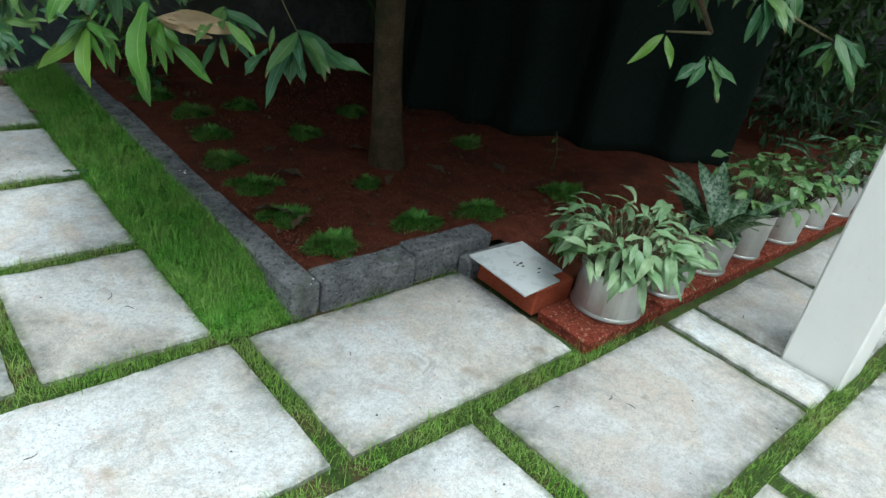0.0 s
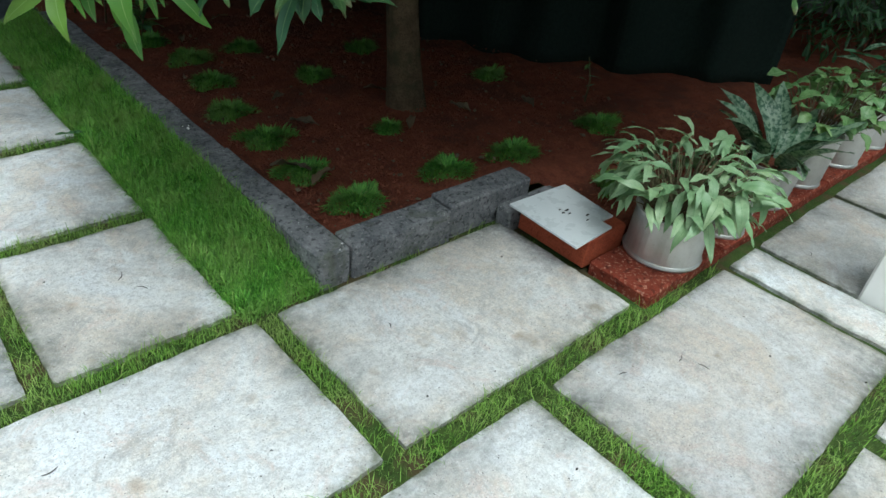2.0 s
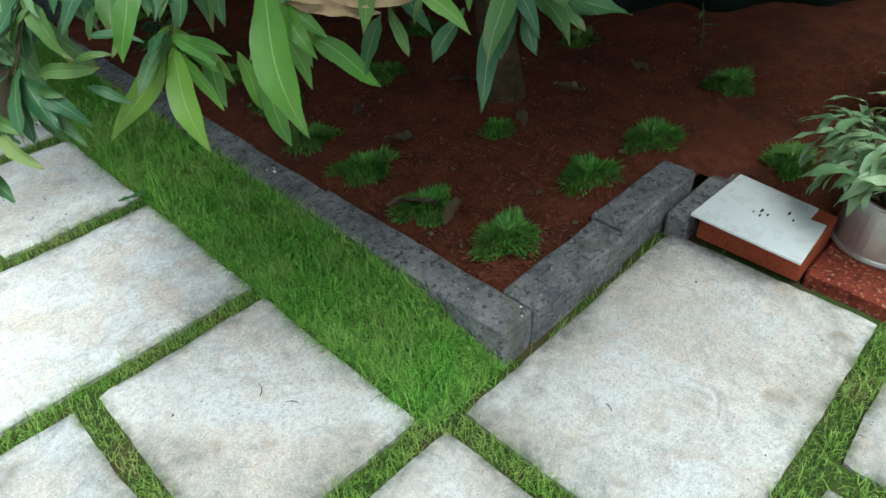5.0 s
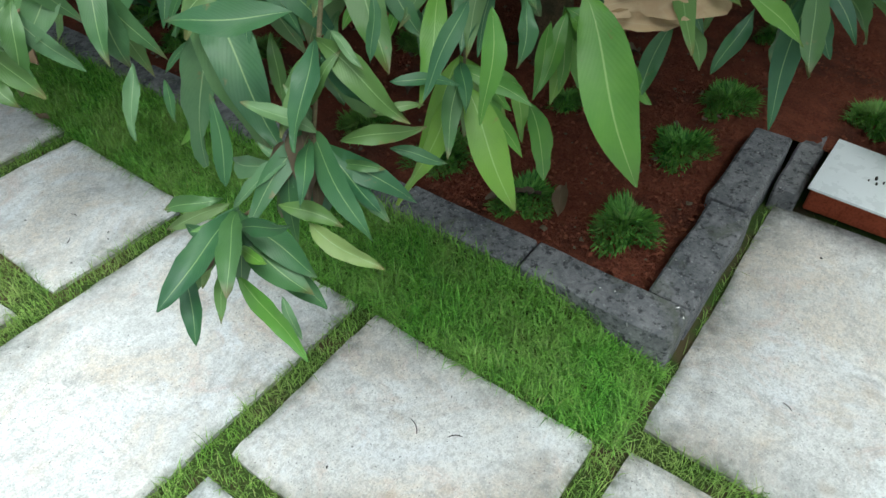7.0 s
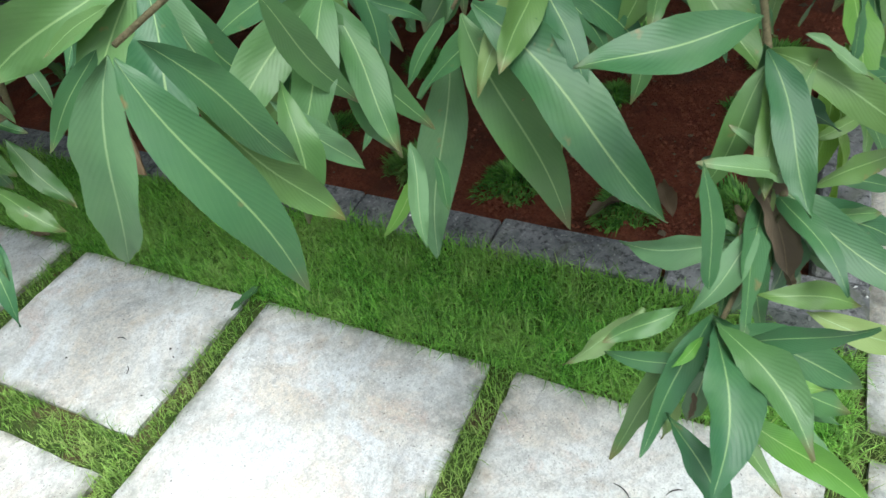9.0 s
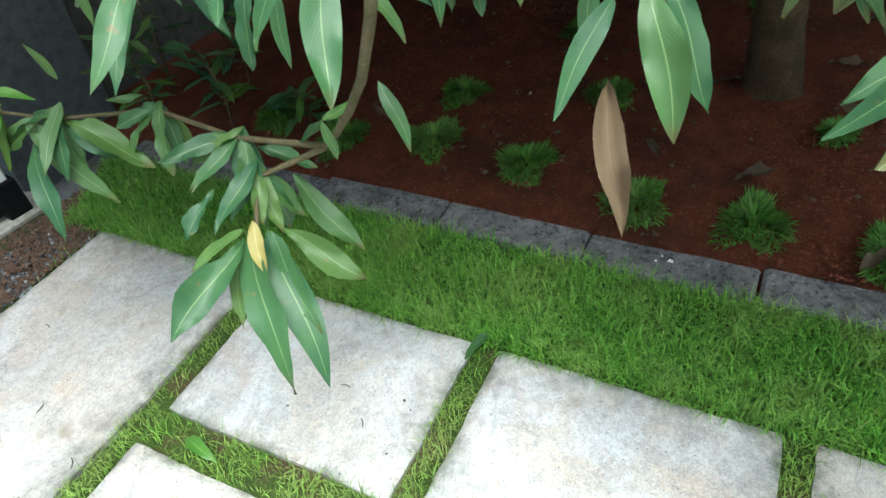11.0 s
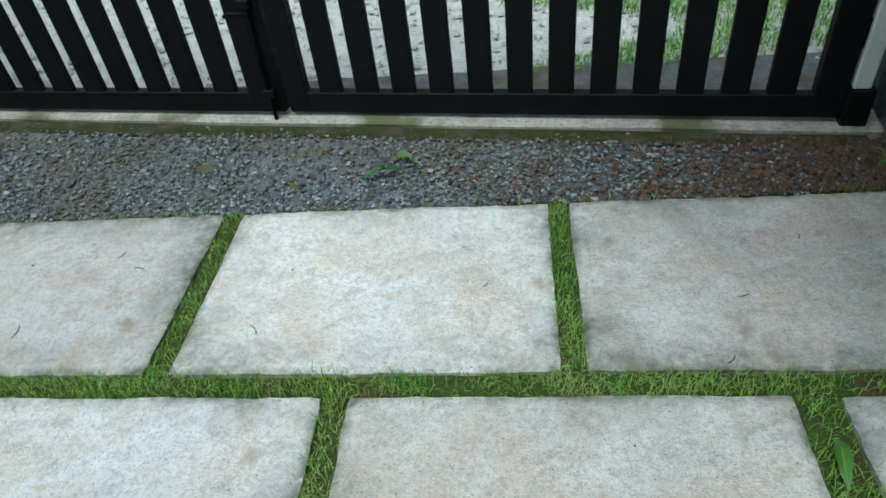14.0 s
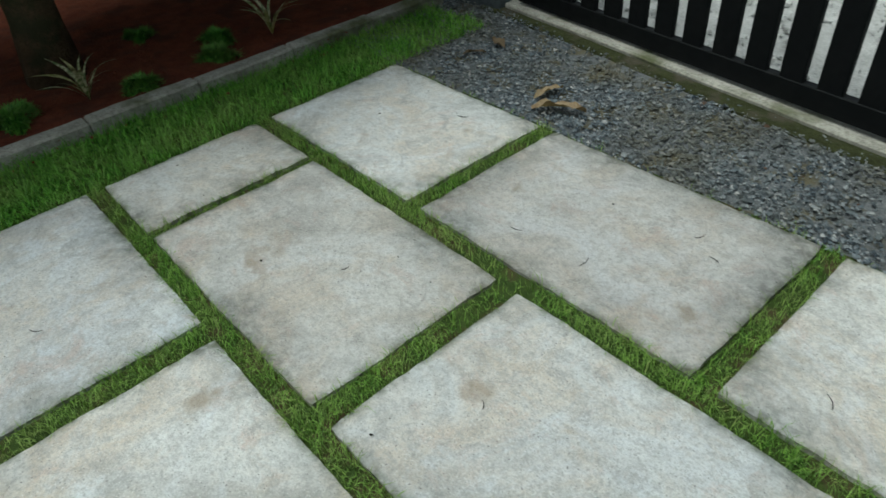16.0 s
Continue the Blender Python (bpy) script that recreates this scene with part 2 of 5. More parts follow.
PALEDRY = leaf_material("pale_dry_leaf", (0.22, 0.15, 0.085), (0.38, 0.28, 0.17), (0.42, 0.35, 0.22), 0.85, 0.35, 0.1)
YELLOWED = leaf_material("yellowing_leaf", (0.30, 0.27, 0.07), (0.42, 0.34, 0.12), (0.50, 0.50, 0.22), 0.5, 0.0, 0.2)
SILVER = leaf_material("silver_green_leaf", (0.17, 0.30, 0.14), (0.36, 0.48, 0.29), (0.10, 0.22, 0.08), 0.45, 0.25, 0.05)
STRIPED = leaf_material("striped_dark_leaf", (0.016, 0.070, 0.033), (0.04, 0.115, 0.05), (0.28, 0.38, 0.26), 0.4, 0.7, 0.05)
ROUNDLEAF = leaf_material("round_green_leaf", (0.06, 0.19, 0.05), (0.17, 0.32, 0.10), (0.36, 0.46, 0.26), 0.4, 0.3, 0.1)
VARIEG = leaf_material("cream_striped_blade", (0.09, 0.15, 0.05), (0.16, 0.22, 0.08), (0.62, 0.58, 0.38), 0.5, 0.9)


# ---- mesh helpers ----
def part(name, bm, material, parent=None, label="", smooth=False):
    me = bpy.data.meshes.new(name)
    bm.to_mesh(me)
    bm.free()
    if smooth:
        me.shade_smooth()
    me.materials.append(material)
    ob = new(name, me)
    ob.parent = parent
    if label:
        tagged(ob, label)
    return ob


def sheet(name, verts, faces, material, parent=None, uvs=None, smooth=False):
    me = bpy.data.meshes.new(name)
    me.from_pydata(verts, [], faces)
    if uvs is not None:
        layer = me.uv_layers.new(name="UVMap")
        loops = np.empty(len(me.loops), dtype=np.int32)
        me.loops.foreach_get("vertex_index", loops)
        layer.data.foreach_set("uv", np.asarray(uvs, dtype=np.float32)[loops].ravel())
    if smooth:
        me.shade_smooth()
    me.materials.append(material)
    ob = new(name, me)
    ob.parent = parent
    return ob


def block(x0, x1, y0, y1, z0, z1, bevel=0.006, cuts=0, rough=0.0, seed=0):
    """A box with bevelled edges; cuts and rough make the faces slightly uneven."""
    bm = bmesh.new()
    bmesh.ops.create_cube(bm, size=1)
    for v in bm.verts:
        v.co = Vector(((x0 + x1) / 2 + v.co.x * (x1 - x0), (y0 + y1) / 2 + v.co.y * (y1 - y0), (z0 + z1) / 2 + v.co.z * (z1 - z0)))
    if bevel:
        bmesh.ops.bevel(bm, geom=bm.edges[:], offset=bevel, segments=1, affect="EDGES")
    if cuts:
        bmesh.ops.subdivide_edges(bm, edges=[e for e in bm.edges if e.calc_length() > 0.1], cuts=cuts, use_grid_fill=True)
    if rough:
        for v in bm.verts:
            d = noise.noise_vector(v.co * 9 + Vector((seed * 3.7, 0, 0))) * rough
            v.co += Vector((d.x, d.y, d.z * 0.5))
    return bm


def tube(points, radii, sides=8):
    """A tapered tube along points."""
    bm = bmesh.new()
    rings = []
    for i, p in enumerate(points):
        a, b = Vector(points[max(i - 1, 0)]), Vector(points[min(i + 1, len(points) - 1)])
        q = (b - a).to_track_quat("Z", "Y")
        rings.append([bm.verts.new(Vector(p) + q @ Vector((math.cos(k * math.tau / sides), math.sin(k * math.tau / sides), 0)) * radii[i]) for k in range(sides)])
    for r, s in zip(rings, rings[1:]):
        for k in range(sides):
            bm.faces.new((r[k], r[(k + 1) % sides], s[(k + 1) % sides], s[k]))
    bm.faces.new(rings[0][::-1]), bm.faces.new(rings[-1])
    return bm


def lathe(profile, sides=40):
    """A turned shape round z from (radius, z) pairs."""
    bm = bmesh.new()
    rings = [[bm.verts.new((r * math.cos(k * math.tau / sides), r * math.sin(k * math.tau / sides), z)) for k in range(sides)] for r, z in profile]
    for r, s in zip(rings, rings[1:]):
        for k in range(sides):
            bm.faces.new((r[k], r[(k + 1) % sides], s[(k + 1) % sides], s[k]))
    bm.faces.new(rings[0][::-1]), bm.faces.new(rings[-1])
    return bm


def empty(name, at=(0, 0, 0), turn=0.0):
    ob = new(name)
    ob.matrix_basis = pose(*at, 0, 0, turn)
    return ob


def setting(ob, label, category):
    return tagged(ob, label, category, kind="structure")


def blades(name, roots, material, length, width, lean=0.6, parent=None, bend=0.5, seed=1):
    """Grass: one curved blade of two quads and a tip for each root (n x 3 array)."""
    g = np.random.default_rng(seed)
    n = len(roots)
    a, tilt = g.uniform(0, math.tau, n), np.abs(g.normal(0, lean, n)).clip(0, 1.35)
    clump = np.sin(roots[:, 0] * 61 + 2.1 * np.sin(roots[:, 1] * 37)) * np.sin(roots[:, 1] * 53 + 1.7 * np.sin(roots[:, 0] * 41))
    h = length * g.uniform(0.4, 1.3, n) * (1 + 0.35 * clump)
    w = width * g.uniform(0.7, 1.3, n)
    out = np.stack([np.cos(a), np.sin(a), np.zeros(n)], 1)
    side = np.stack([-np.sin(a), np.cos(a), np.zeros(n)], 1)
    up = np.array([0, 0, 1.0])
    mid = roots + (out * np.sin(tilt * 0.6)[:, None] + up * np.cos(tilt * 0.6)[:, None]) * (h * 0.55)[:, None]
    end = mid + (out * np.sin(tilt + bend)[:, None] + up * np.cos(tilt + bend)[:, None]) * (h * 0.5)[:, None]
    ws = side * w[:, None] / 2
    v = np.stack([roots - ws, roots + ws, mid - ws * 0.8, mid + ws * 0.8, end], 1).reshape(-1, 3)
    k = (np.arange(n) * 5)[:, None]
    quads, tris = (k + np.array([0, 1, 3, 2])).tolist(), (k + np.array([2, 3, 4])).tolist()
    return sheet(name, v.tolist(), quads + tris, material, parent)


def scatter(count, x0, x1, y0, y1, z, seed):
    g = np.random.default_rng(seed)
    return np.stack([g.uniform(x0, x1, count), g.uniform(y0, y1, count), np.full(count, z)], 1)


def stones(name, centres, low, high, material, seed, parent=None):
    """Many small uneven stones in one mesh, each a squashed octahedron."""
    g = np.random.default_rng(seed)
    n = len(centres)
    base = np.array([(1, 0, 0), (-1, 0, 0), (0, 1, 0), (0, -1, 0), (0, 0, 1), (0, 0, -1)], float)
    face = np.array([(0, 2, 4), (2, 1, 4), (1, 3, 4), (3, 0, 4), (2, 0, 5), (1, 2, 5), (3, 1, 5), (0, 3, 5)])
    size = low + (high - low) * g.uniform(0, 1, n) ** 3
    v = base[None] * g.uniform(0.55, 1.2, (n, 6, 1)) * size[:, None, None] + g.normal(0, 0.18, (n, 6, 3)) * size[:, None, None]
    a = g.uniform(0, math.tau, n)
    c, s = np.cos(a)[:, None], np.sin(a)[:, None]
    v = np.stack([v[..., 0] * c - v[..., 1] * s, v[..., 0] * s + v[..., 1] * c, v[..., 2] * 0.7], 2) + centres[:, None]
    return sheet(name, v.reshape(-1, 3).tolist(), (face[None] + 6 * np.arange(n)[:, None, None]).reshape(-1, 3).tolist(), material, parent)


# ---- plan ----
ROWS = [(-3.12, -2.55), (-2.49, -1.93), (-1.87, -1.312), (-1.247, -0.701), (-0.630, -0.067), (0.0, 0.582), (0.641, 1.232), (1.291, 1.870), (1.936, 2.548)]
GATE_Y, GATE_SLOPE, GATE_TURN = 2.87, -0.125, math.degrees(math.atan(-0.125))
KERB_X, KERB_TOP, SOIL_Z = 0.242, 0.103, 0.062


def gate_y(x):
    return GATE_Y + GATE_SLOPE * x


# ---- setting: ground, bed, wall, road ----
def ground_sheet(name, x0, x1, y0, y1, z, step, swell, material, scale=1.5, seed=0.0):
    nx, ny = max(2, int((x1 - x0) / step)), max(2, int((y1 - y0) / step))
    verts, faces = [], []
    for j in range(ny + 1):
        for i in range(nx + 1):
            x, y = x0 + (x1 - x0) * i / nx, y0 + (y1 - y0) * j / ny
            p = Vector((x * scale, y * scale, seed))
            verts.append((x, y, z + swell * (noise.noise(p) + 0.5 * noise.noise(p * 4) + 0.3 * noise.noise(p * 13))))
    for j in range(ny):
        for i in range(nx):
            k = j * (nx + 1) + i
            faces.append((k, k + 1, k + nx + 2, k + nx + 1))
    return sheet(name, verts, faces, material, smooth=True)


R = 400.0
setting(sheet("ground", [(-R, -R, -0.12), (R, -R, -0.12), (R, R, -0.12), (-R, R, -0.12)], [(0, 1, 2, 3)], EARTH), "brown earth reaching away round the yard", "ground")
setting(ground_sheet("turf", -4.22, 5.0, -3.3, 2.57, -0.016, 0.06, 0.005, TURF), "green turf soil between the paving stones", "turf")
setting(ground_sheet("soil_bed", KERB_X + 0.05, 5.6, -0.02, 3.12, SOIL_Z, 0.03, 0.016, SOIL, 2.5), "red laterite soil of the planted bed", "soil")
shelf = setting(ground_sheet("soil_bed_ledge", 1.21, 5.6, -0.445, -0.02, SOIL_Z, 0.03, 0.016, SOIL, 2.5), "red soil behind the stone ledge", "soil")
for v in shelf.data.vertices:
    v.co.z -= 0.04 * min(1.0, max(0.0, (-0.02 - v.co.y) / 0.4))
setting(ground_sheet("soil_bed_far", -6.4, -4.2, -2.0, 3.42, 0.02, 0.04, 0.015, SOIL, 2.5, 4.0), "red soil bed beyond the grass strip", "soil")
setting(ground_sheet("gravel_strip", -4.5, 0.6, 2.53, 3.45, -0.018, 0.03, 0.008, GRIT, 3.0, 2.0), "grey quarry gravel in front of the gate", "gravel")
setting(ground_sheet("road", -12.0, 5.0, 2.95, 12.0, -0.04, 0.12, 0.010, ROADGRIT, 1.0, 7.0), "pale gravel lane outside the gate", "road")

# compound wall behind the bed, and the gate pillars
wall = setting(empty("wall_north"), "weathered grey plastered compound wall", "wall")
# The unseen upper part is made tall to cut sky light over the bed.
part("wall_face", block(0.50, 6.0, 3.1, 3.28, -0.1, 2.2, 0.01, 3, 0.004, 3), WALLGREY, wall)
part("coping", block(0.48, 6.02, 3.07, 3.31, 2.203, 2.27, 0.012), WALLGREY, wall)
pillar = setting(empty("gate_pillar"), "dark grey painted gate pillar", "pillar")
part("shaft", block(0.06, 0.50, 2.96, 3.34, -0.1, 1.85, 0.012, 2, 0.003, 5), PILLARGREY, pillar)
part("cap", block(0.02, 0.54, 2.92, 3.38, 1.853, 1.93, 0.015), PILLARGREY, pillar)
far_pillar = setting(empty("gate_pillar_far"), "dark grey gate pillar by the far bed", "pillar")
part("shaft", block(-4.28, -3.86, 3.28, 3.68, -0.1, 1.85, 0.012, 2, 0.003, 6), PILLARGREY, far_pillar)
part("cap", block(-4.32, -3.82, 3.24, 3.72, 1.853, 1.93, 0.015), PILLARGREY, far_pillar)
far_wall = setting(empty("wall_far"), "weathered grey compound wall behind the far bed", "wall")
part("wall_face", block(-8.0, -4.28, 3.4, 3.58, -0.1, 1.7, 0.01, 2, 0.004, 4), WALLGREY, far_wall)
side_wall = setting(empty("wall_west"), "weathered grey boundary wall beyond the far bed", "wall")
part("wall_face", block(-6.6, -6.42, -6.0, 3.4, -0.1, 1.8, 0.01, 2, 0.004, 9), WALLGREY, side_wall)
# Added wall, not known to stand here; its height keeps side light off the bed.
east_wall = setting(empty("wall_east"), "weathered grey wall added beyond the pots against sky light", "wall")
part("wall_face", block(6.0, 6.18, -4.2, 3.28, -0.1, 2.6, 0.01, 2, 0.004, 8), WALLGREY, east_wall)

# Unseen wall, added so less low sky light reaches the bed from behind.
south_wall = setting(empty("wall_south"), "cream painted wall added behind the yard to block sky light", "wall")
part("wall_face", block(-6.42, 6.0, -4.4, -4.2, -0.1, 3.2, 0.01, 2, 0.003, 12), WHITEWASH, south_wall)


bank_v, bank_f = [], []
for i in range(7):
    for j in range(29):
        u = i / 6
        bank_v.append((0.02 + u * (KERB_X - 0.02), -0.04 + j * 0.1, -0.018 + 0.085 * u ** 1.6 * min(1.0, j / 3)))
for i in range(6):
    for j in range(28):
        k = i * 29 + j
        bank_f.append((k, k + 29, k + 30, k + 1))
setting(sheet("turf_bank", bank_v, bank_f, TURF, smooth=True), "turf rising towards the kerb", "turf")

# porch pillar
porch = setting(empty("porch_pillar"), "white painted square porch pillar with stained foot", "pillar")
part("shaft", block(1.645, 1.855, -1.262, -1.052, -0.03, 2.9, 0.008, 2, 0.002, 2), WHITEWASH, porch)

# sill under the gate
sill = setting(empty("gate_sill", (0, GATE_Y, 0), GATE_TURN), "mossy cement sill under the gate", "sill")
part("sill_top", block(-4.0, 0.06, -0.028, 0.16, -0.06, 0.012, 0.008, 12, 0.010, 1), SILL, sill)
part("moss_band", block(-4.0, 0.02, -0.10, -0.024, -0.05, -0.002, 0.012, 12, 0.012, 2), MOSS, sill, "dark green moss at the sill's foot")


# ---- gate ----
def gate_leaf(x0, x1, low_stile, high_stile, slats, hinge_left):
    """A leaf of upright boards between a bottom and a top rail; x0 and x1 run along the gate's line."""
    g = empty("gate_leaf", (0, GATE_Y, 0), GATE_TURN)
    s = 1 / math.cos(math.atan(GATE_SLOPE))
    a, b = x0 * s, x1 * s
    part("bottom_rail", block(a, b, 0.012, 0.052, 0.026, 0.104, 0.004, 1, 0.001), BLACKPAINT, g)
    part("top_rail", block(a, b, 0.012, 0.052, 1.46, 1.54, 0.004), BLACKPAINT, g)
    part("stile", block(a, a + low_stile, 0.008, 0.056, 0.034, 1.538, 0.004), BLACKPAINT, g)
    part("stile", block(b - high_stile, b, 0.008, 0.056, 0.034, 1.538, 0.004), BLACKPAINT, g)
    gap = 0.051
    pitch = (b - high_stile - a - low_stile - gap) / slats
    for k in range(slats):
        c = a + low_stile + gap + pitch * k
        part("slat", block(c, c + pitch - gap, 0.016, 0.042, 0.100, 1.47, 0.003), BLACKPAINT, g)
    hx = a - 0.018 if hinge_left else b + 0.002
    for z in (0.25, 1.3):
        part("hinge", block(hx, hx + 0.016, 0.015, 0.05, z, z + 0.09, 0.003), BLACKPAINT, g)
    return tagged(g, "black painted gate leaf of upright boards, closed", "gate", "pair of gate leaves")


gate_leaf(-1.872, -0.066, 0.077, 0.09, 12, False)
gate_leaf(-3.80, -1.890, 0.09, 0.13, 12, True)
post = empty("gate_post", (-0.04, GATE_Y - 0.005, 0), GATE_TURN)
part("post_shaft", block(-0.022, 0.03, 0.01, 0.06, 0.13, 1.7, 0.004, 1, 0.001), WHITEPOST, post)
part("post_foot", block(-0.03, 0.045, 0.0, 0.07, -0.03, 0.131, 0.004, 1, 0.002), BLACKPAINT, post)
tagged(post, "white painted gate post on a dark foot", "post")
bolt = empty("drop_bolt", (-1.925, gate_y(-1.925) - 0.012, 0), GATE_TURN)
part("rod", tube([(0, 0, 0.0), (0, 0, 0.4), (0, 0, 0.80)], [0.008, 0.008, 0.008], 10), BLACKPAINT, bolt, smooth=True)
for z in (0.10, 0.42, 0.72):
    part("keeper", block(-0.022, 0.022, -0.012, 0.019, z, z + 0.03, 0.004), BLACKPAINT, bolt)
part("rod_handle", tube([(0, -0.005, 0.40), (-0.05, -0.02, 0.41), (-0.075, -0.02, 0.40)], [0.007, 0.007, 0.006], 8), BLACKPAINT, bolt, smooth=True)
tagged(bolt, "black iron drop bolt at the gate's middle", "bolt")

# ---- kerbs ----
kerb = setting(empty("kerb"), "grey concrete blocks edging the soil bed", "kerb")


def kerb_block(x0, x1, y0, y1, top, k, parent, name="kerb_block", m=None):
    ob = part(name, block(x0, x1, y0, y1, -0.10, top, 0.007, 6, 0.0055, k), m or KERB, parent)
    return ob


y = -0.045
for k in range(7):
    end = 0.345 if k == 0 else y + 0.392
    off = 0.004 * math.sin(k * 2.1)
    kerb_block(KERB_X + off + 0.004 * k, KERB_X + 0.108 + off + 0.004 * k, y + 0.004, end - 0.004, KERB_TOP - 0.004 * k + 0.004 * math.cos(k * 1.7), k, kerb)
    y = end
x = 0.352
for k in range(2):
    kerb_block(x + 0.004, x + 0.396, -0.045 + 0.012 * k, 0.063 + 0.012 * k, KERB_TOP + 0.004 * k, 10 + k, kerb)
    x += 0.402
kerb_block(0.96, 1.30, -0.115, -0.047, 0.062, 14, kerb)
far_kerb = setting(empty("kerb_far"), "low pale concrete edging beside the far grass strip", "kerb")
for k in range(10):
    kerb_block(-4.245 + 0.006 * math.sin(k), -4.165 + 0.006 * math.sin(k), -1.3 + k * 0.45, -1.304 + (k + 1) * 0.45, 0.045 + 0.004 * math.cos(3 * k), 20 + k, far_kerb, m=SILL)

# ---- red stone ledge with the plate and the pots ----
ledge = setting(empty("stone_ledge"), "red laterite stone ledge beside the paving", "ledge")
LEDGE = 0.030
x = 1.0
for k in range(9):
    w = (0.46, 0.50, 0.40, 0.52, 0.44, 0.48, 0.42, 0.5, 0.45)[k]
    kerb_block(x + 0.004, x + w - 0.004, -0.658, -0.43, LEDGE, 30 + k, ledge, "ledge_stone", LATERITE)
    x += w
stand = tagged(part("red_block", block(0.985, 1.19, -0.425, -0.135, LEDGE - 0.03, 0.104, 0.005, 2, 0.003, 60), BRICKRED), "red clay block lying on the ledge", "block")


def plate():
    bm = bmesh.new()
    ring = [(0.928, -0.128), (1.206, -0.140), (1.176, -0.375), (1.110, -0.372), (1.112, -0.418), (0.912, -0.430)]
    low = [bm.verts.new((px, py, 0.106)) for px, py in ring]
    top = [bm.verts.new((px, py, 0.114)) for px, py in ring]
    bm.faces.new(low[::-1]), bm.faces.new(top)
    for k in range(6):
        bm.faces.new((low[k], low[(k + 1) % 6], top[(k + 1) % 6], top[k]))
    bmesh.ops.bevel(bm, geom=bm.edges[:], offset=0.0012, segments=1, affect="EDGES")
    return bm


tile = empty("ceramic_tile")
part("slab", plate(), paint_material("glazed_pale_tile", (0.66, 0.69, 0.70), (0.50, 0.52, 0.52), 0.3, 5, amount=0.3), tile)
dirt = mottled("dark_dirt", (0.02, 0.02, 0.018), (0.05, 0.045, 0.04), 40)
for k, (px, py, w) in enumerate([(1.04, -0.27, 0.012), (1.065, -0.265, 0.016), (1.055, -0.285, 0.010), (1.10, -0.325, 0.014), (1.075, -0.345, 0.010), (1.045, -0.250, 0.008)]):
    bm = lathe([(w * 0.5, 0.1142), (w * 0.45, 0.1158), (w * 0.2, 0.1168)], 7)
    bmesh.ops.scale(bm, vec=(1.4, 0.5, 1), verts=bm.verts)
    bmesh.ops.translate(bm, vec=(px, py, 0), verts=bm.verts)
    part("dirt_speck", bm, dirt, tile)
tagged(tile, "pale glazed tile with a broken corner, lying on a block", "tile")


# ---- leaves ----
def leaf_mesh(name, material, width=0.27, droop=0.12, fold=0.10, wave=0.012, seed=0, peak=0.45):
    """A pointed leaf one unit long along +y, folded a little along its midrib."""
    verts, faces, uvs = [], [], []
    rows = 13
    for j in range(rows + 1):
        s = j / rows
        half = width / 2 * max(0.02, math.sin(math.pi * s ** (math.log(0.5) / math.log(peak)))) ** 0.85
        z = 1.6 * droop * (s - s * s)
        sway = 0.05 * math.sin(seed * 1.7 + 3 * s) * s * (1 - s) * 3
        twist = 0.5 * math.sin(seed * 2.3) * s
        for i, u in enumerate((-1, -0.5, 0, 0.5, 1)):
            lift = fold * abs(u) * half * 2 + wave * (math.sin(9 * s + seed + u * 2) + 0.6 * math.sin(21 * s + seed * 3 + u * 5)) * abs(u)
            verts.append((u * half * math.cos(twist) + sway, s, z + lift + u * half * math.sin(twist)))
            uvs.append((0.5 + u / 2, s))
    for j in range(rows):
        for i in range(4):
            k = j * 5 + i
            faces.append((k, k + 1, k + 6, k + 5))
    me = bpy.data.meshes.new(name)
    me.from_pydata(verts, [], faces)
    layer = me.uv_layers.new(name="UVMap")
    for lp in me.loops:
        layer.data[lp.index].uv = uvs[lp.vertex_index]
    me.shade_smooth()
    me.materials.append(material)
    return me


def leaf_pose(base, tip, hint):
    b, t = Vector(base), Vector(tip)
    d = t - b
    size = d.length
    yy = d.normalized()
    zz = (Vector(hint) - yy * Vector(hint).dot(yy)).normalized()
    xx = yy.cross(zz)
    m = Matrix((xx, yy, zz)).transposed().to_4x4()
    return Matrix.Translation(b) @ m @ Matrix.Scale(size, 4)


MANGO_LEAVES = [leaf_mesh("leaf", MANGO, 0.20 + 0.016 * k, (0.03, 0.22, 0.10, -0.06, 0.30, 0.16)[k], 0.06 + 0.03 * k, 0.012 + 0.006 * k, k * 1.3, 0.40 + 0.03 * k) for k in range(6)]
FRESH_LEAVES = [leaf_mesh("leaf", FRESH, 0.22 + 0.025 * k, 0.05 + 0.12 * k, 0.10, 0.018, k + 5) for k in range(3)]
WIDE_LEAVES = [leaf_mesh("leaf", MANGO, 0.30 + 0.03 * k, 0.08 + 0.1 * k, 0.14, 0.02, k + 2, 0.5) for k in range(2)]
OLIVE_LEAVES = [leaf_mesh("leaf", OLIVE, 0.20 + 0.03 * k, 0.12 + 0.1 * k, 0.22, 0.03, k + 3) for k in range(3)]
BROKEN_LEAVES = [leaf_mesh("leaf", PALEDRY, 0.17 + 0.05 * k, 0.03, 0.30, 0.06, 6 + k, 0.5) for k in range(2)]
YELLOW_LEAVES = [leaf_mesh("leaf", YELLOWED, 0.28, 0.1, 0.2, 0.03, 11)]
PALE_LEAVES = [leaf_mesh("leaf", PALEDRY, 0.36, 0.12, 0.25, 0.05, 9)]
SEAR_LEAVES = [leaf_mesh("leaf", SEAR, 0.34, 0.12, 0.25, 0.05, 9)]
rng = random.Random(7)


def leaf(parent, base, tip, kinds, out=(-0.55, -0.35, 0.75), stretch=1.0):
    ob = new("leaf", rng.choice(kinds))
    hint = Vector(out) + Vector([rng.uniform(-0.35, 0.35) for _ in range(3)])
    ob.matrix_basis = leaf_pose(base, Vector(base) + (Vector(tip) - Vector(base)) * stretch, hint)
    ob.parent = parent
    return ob


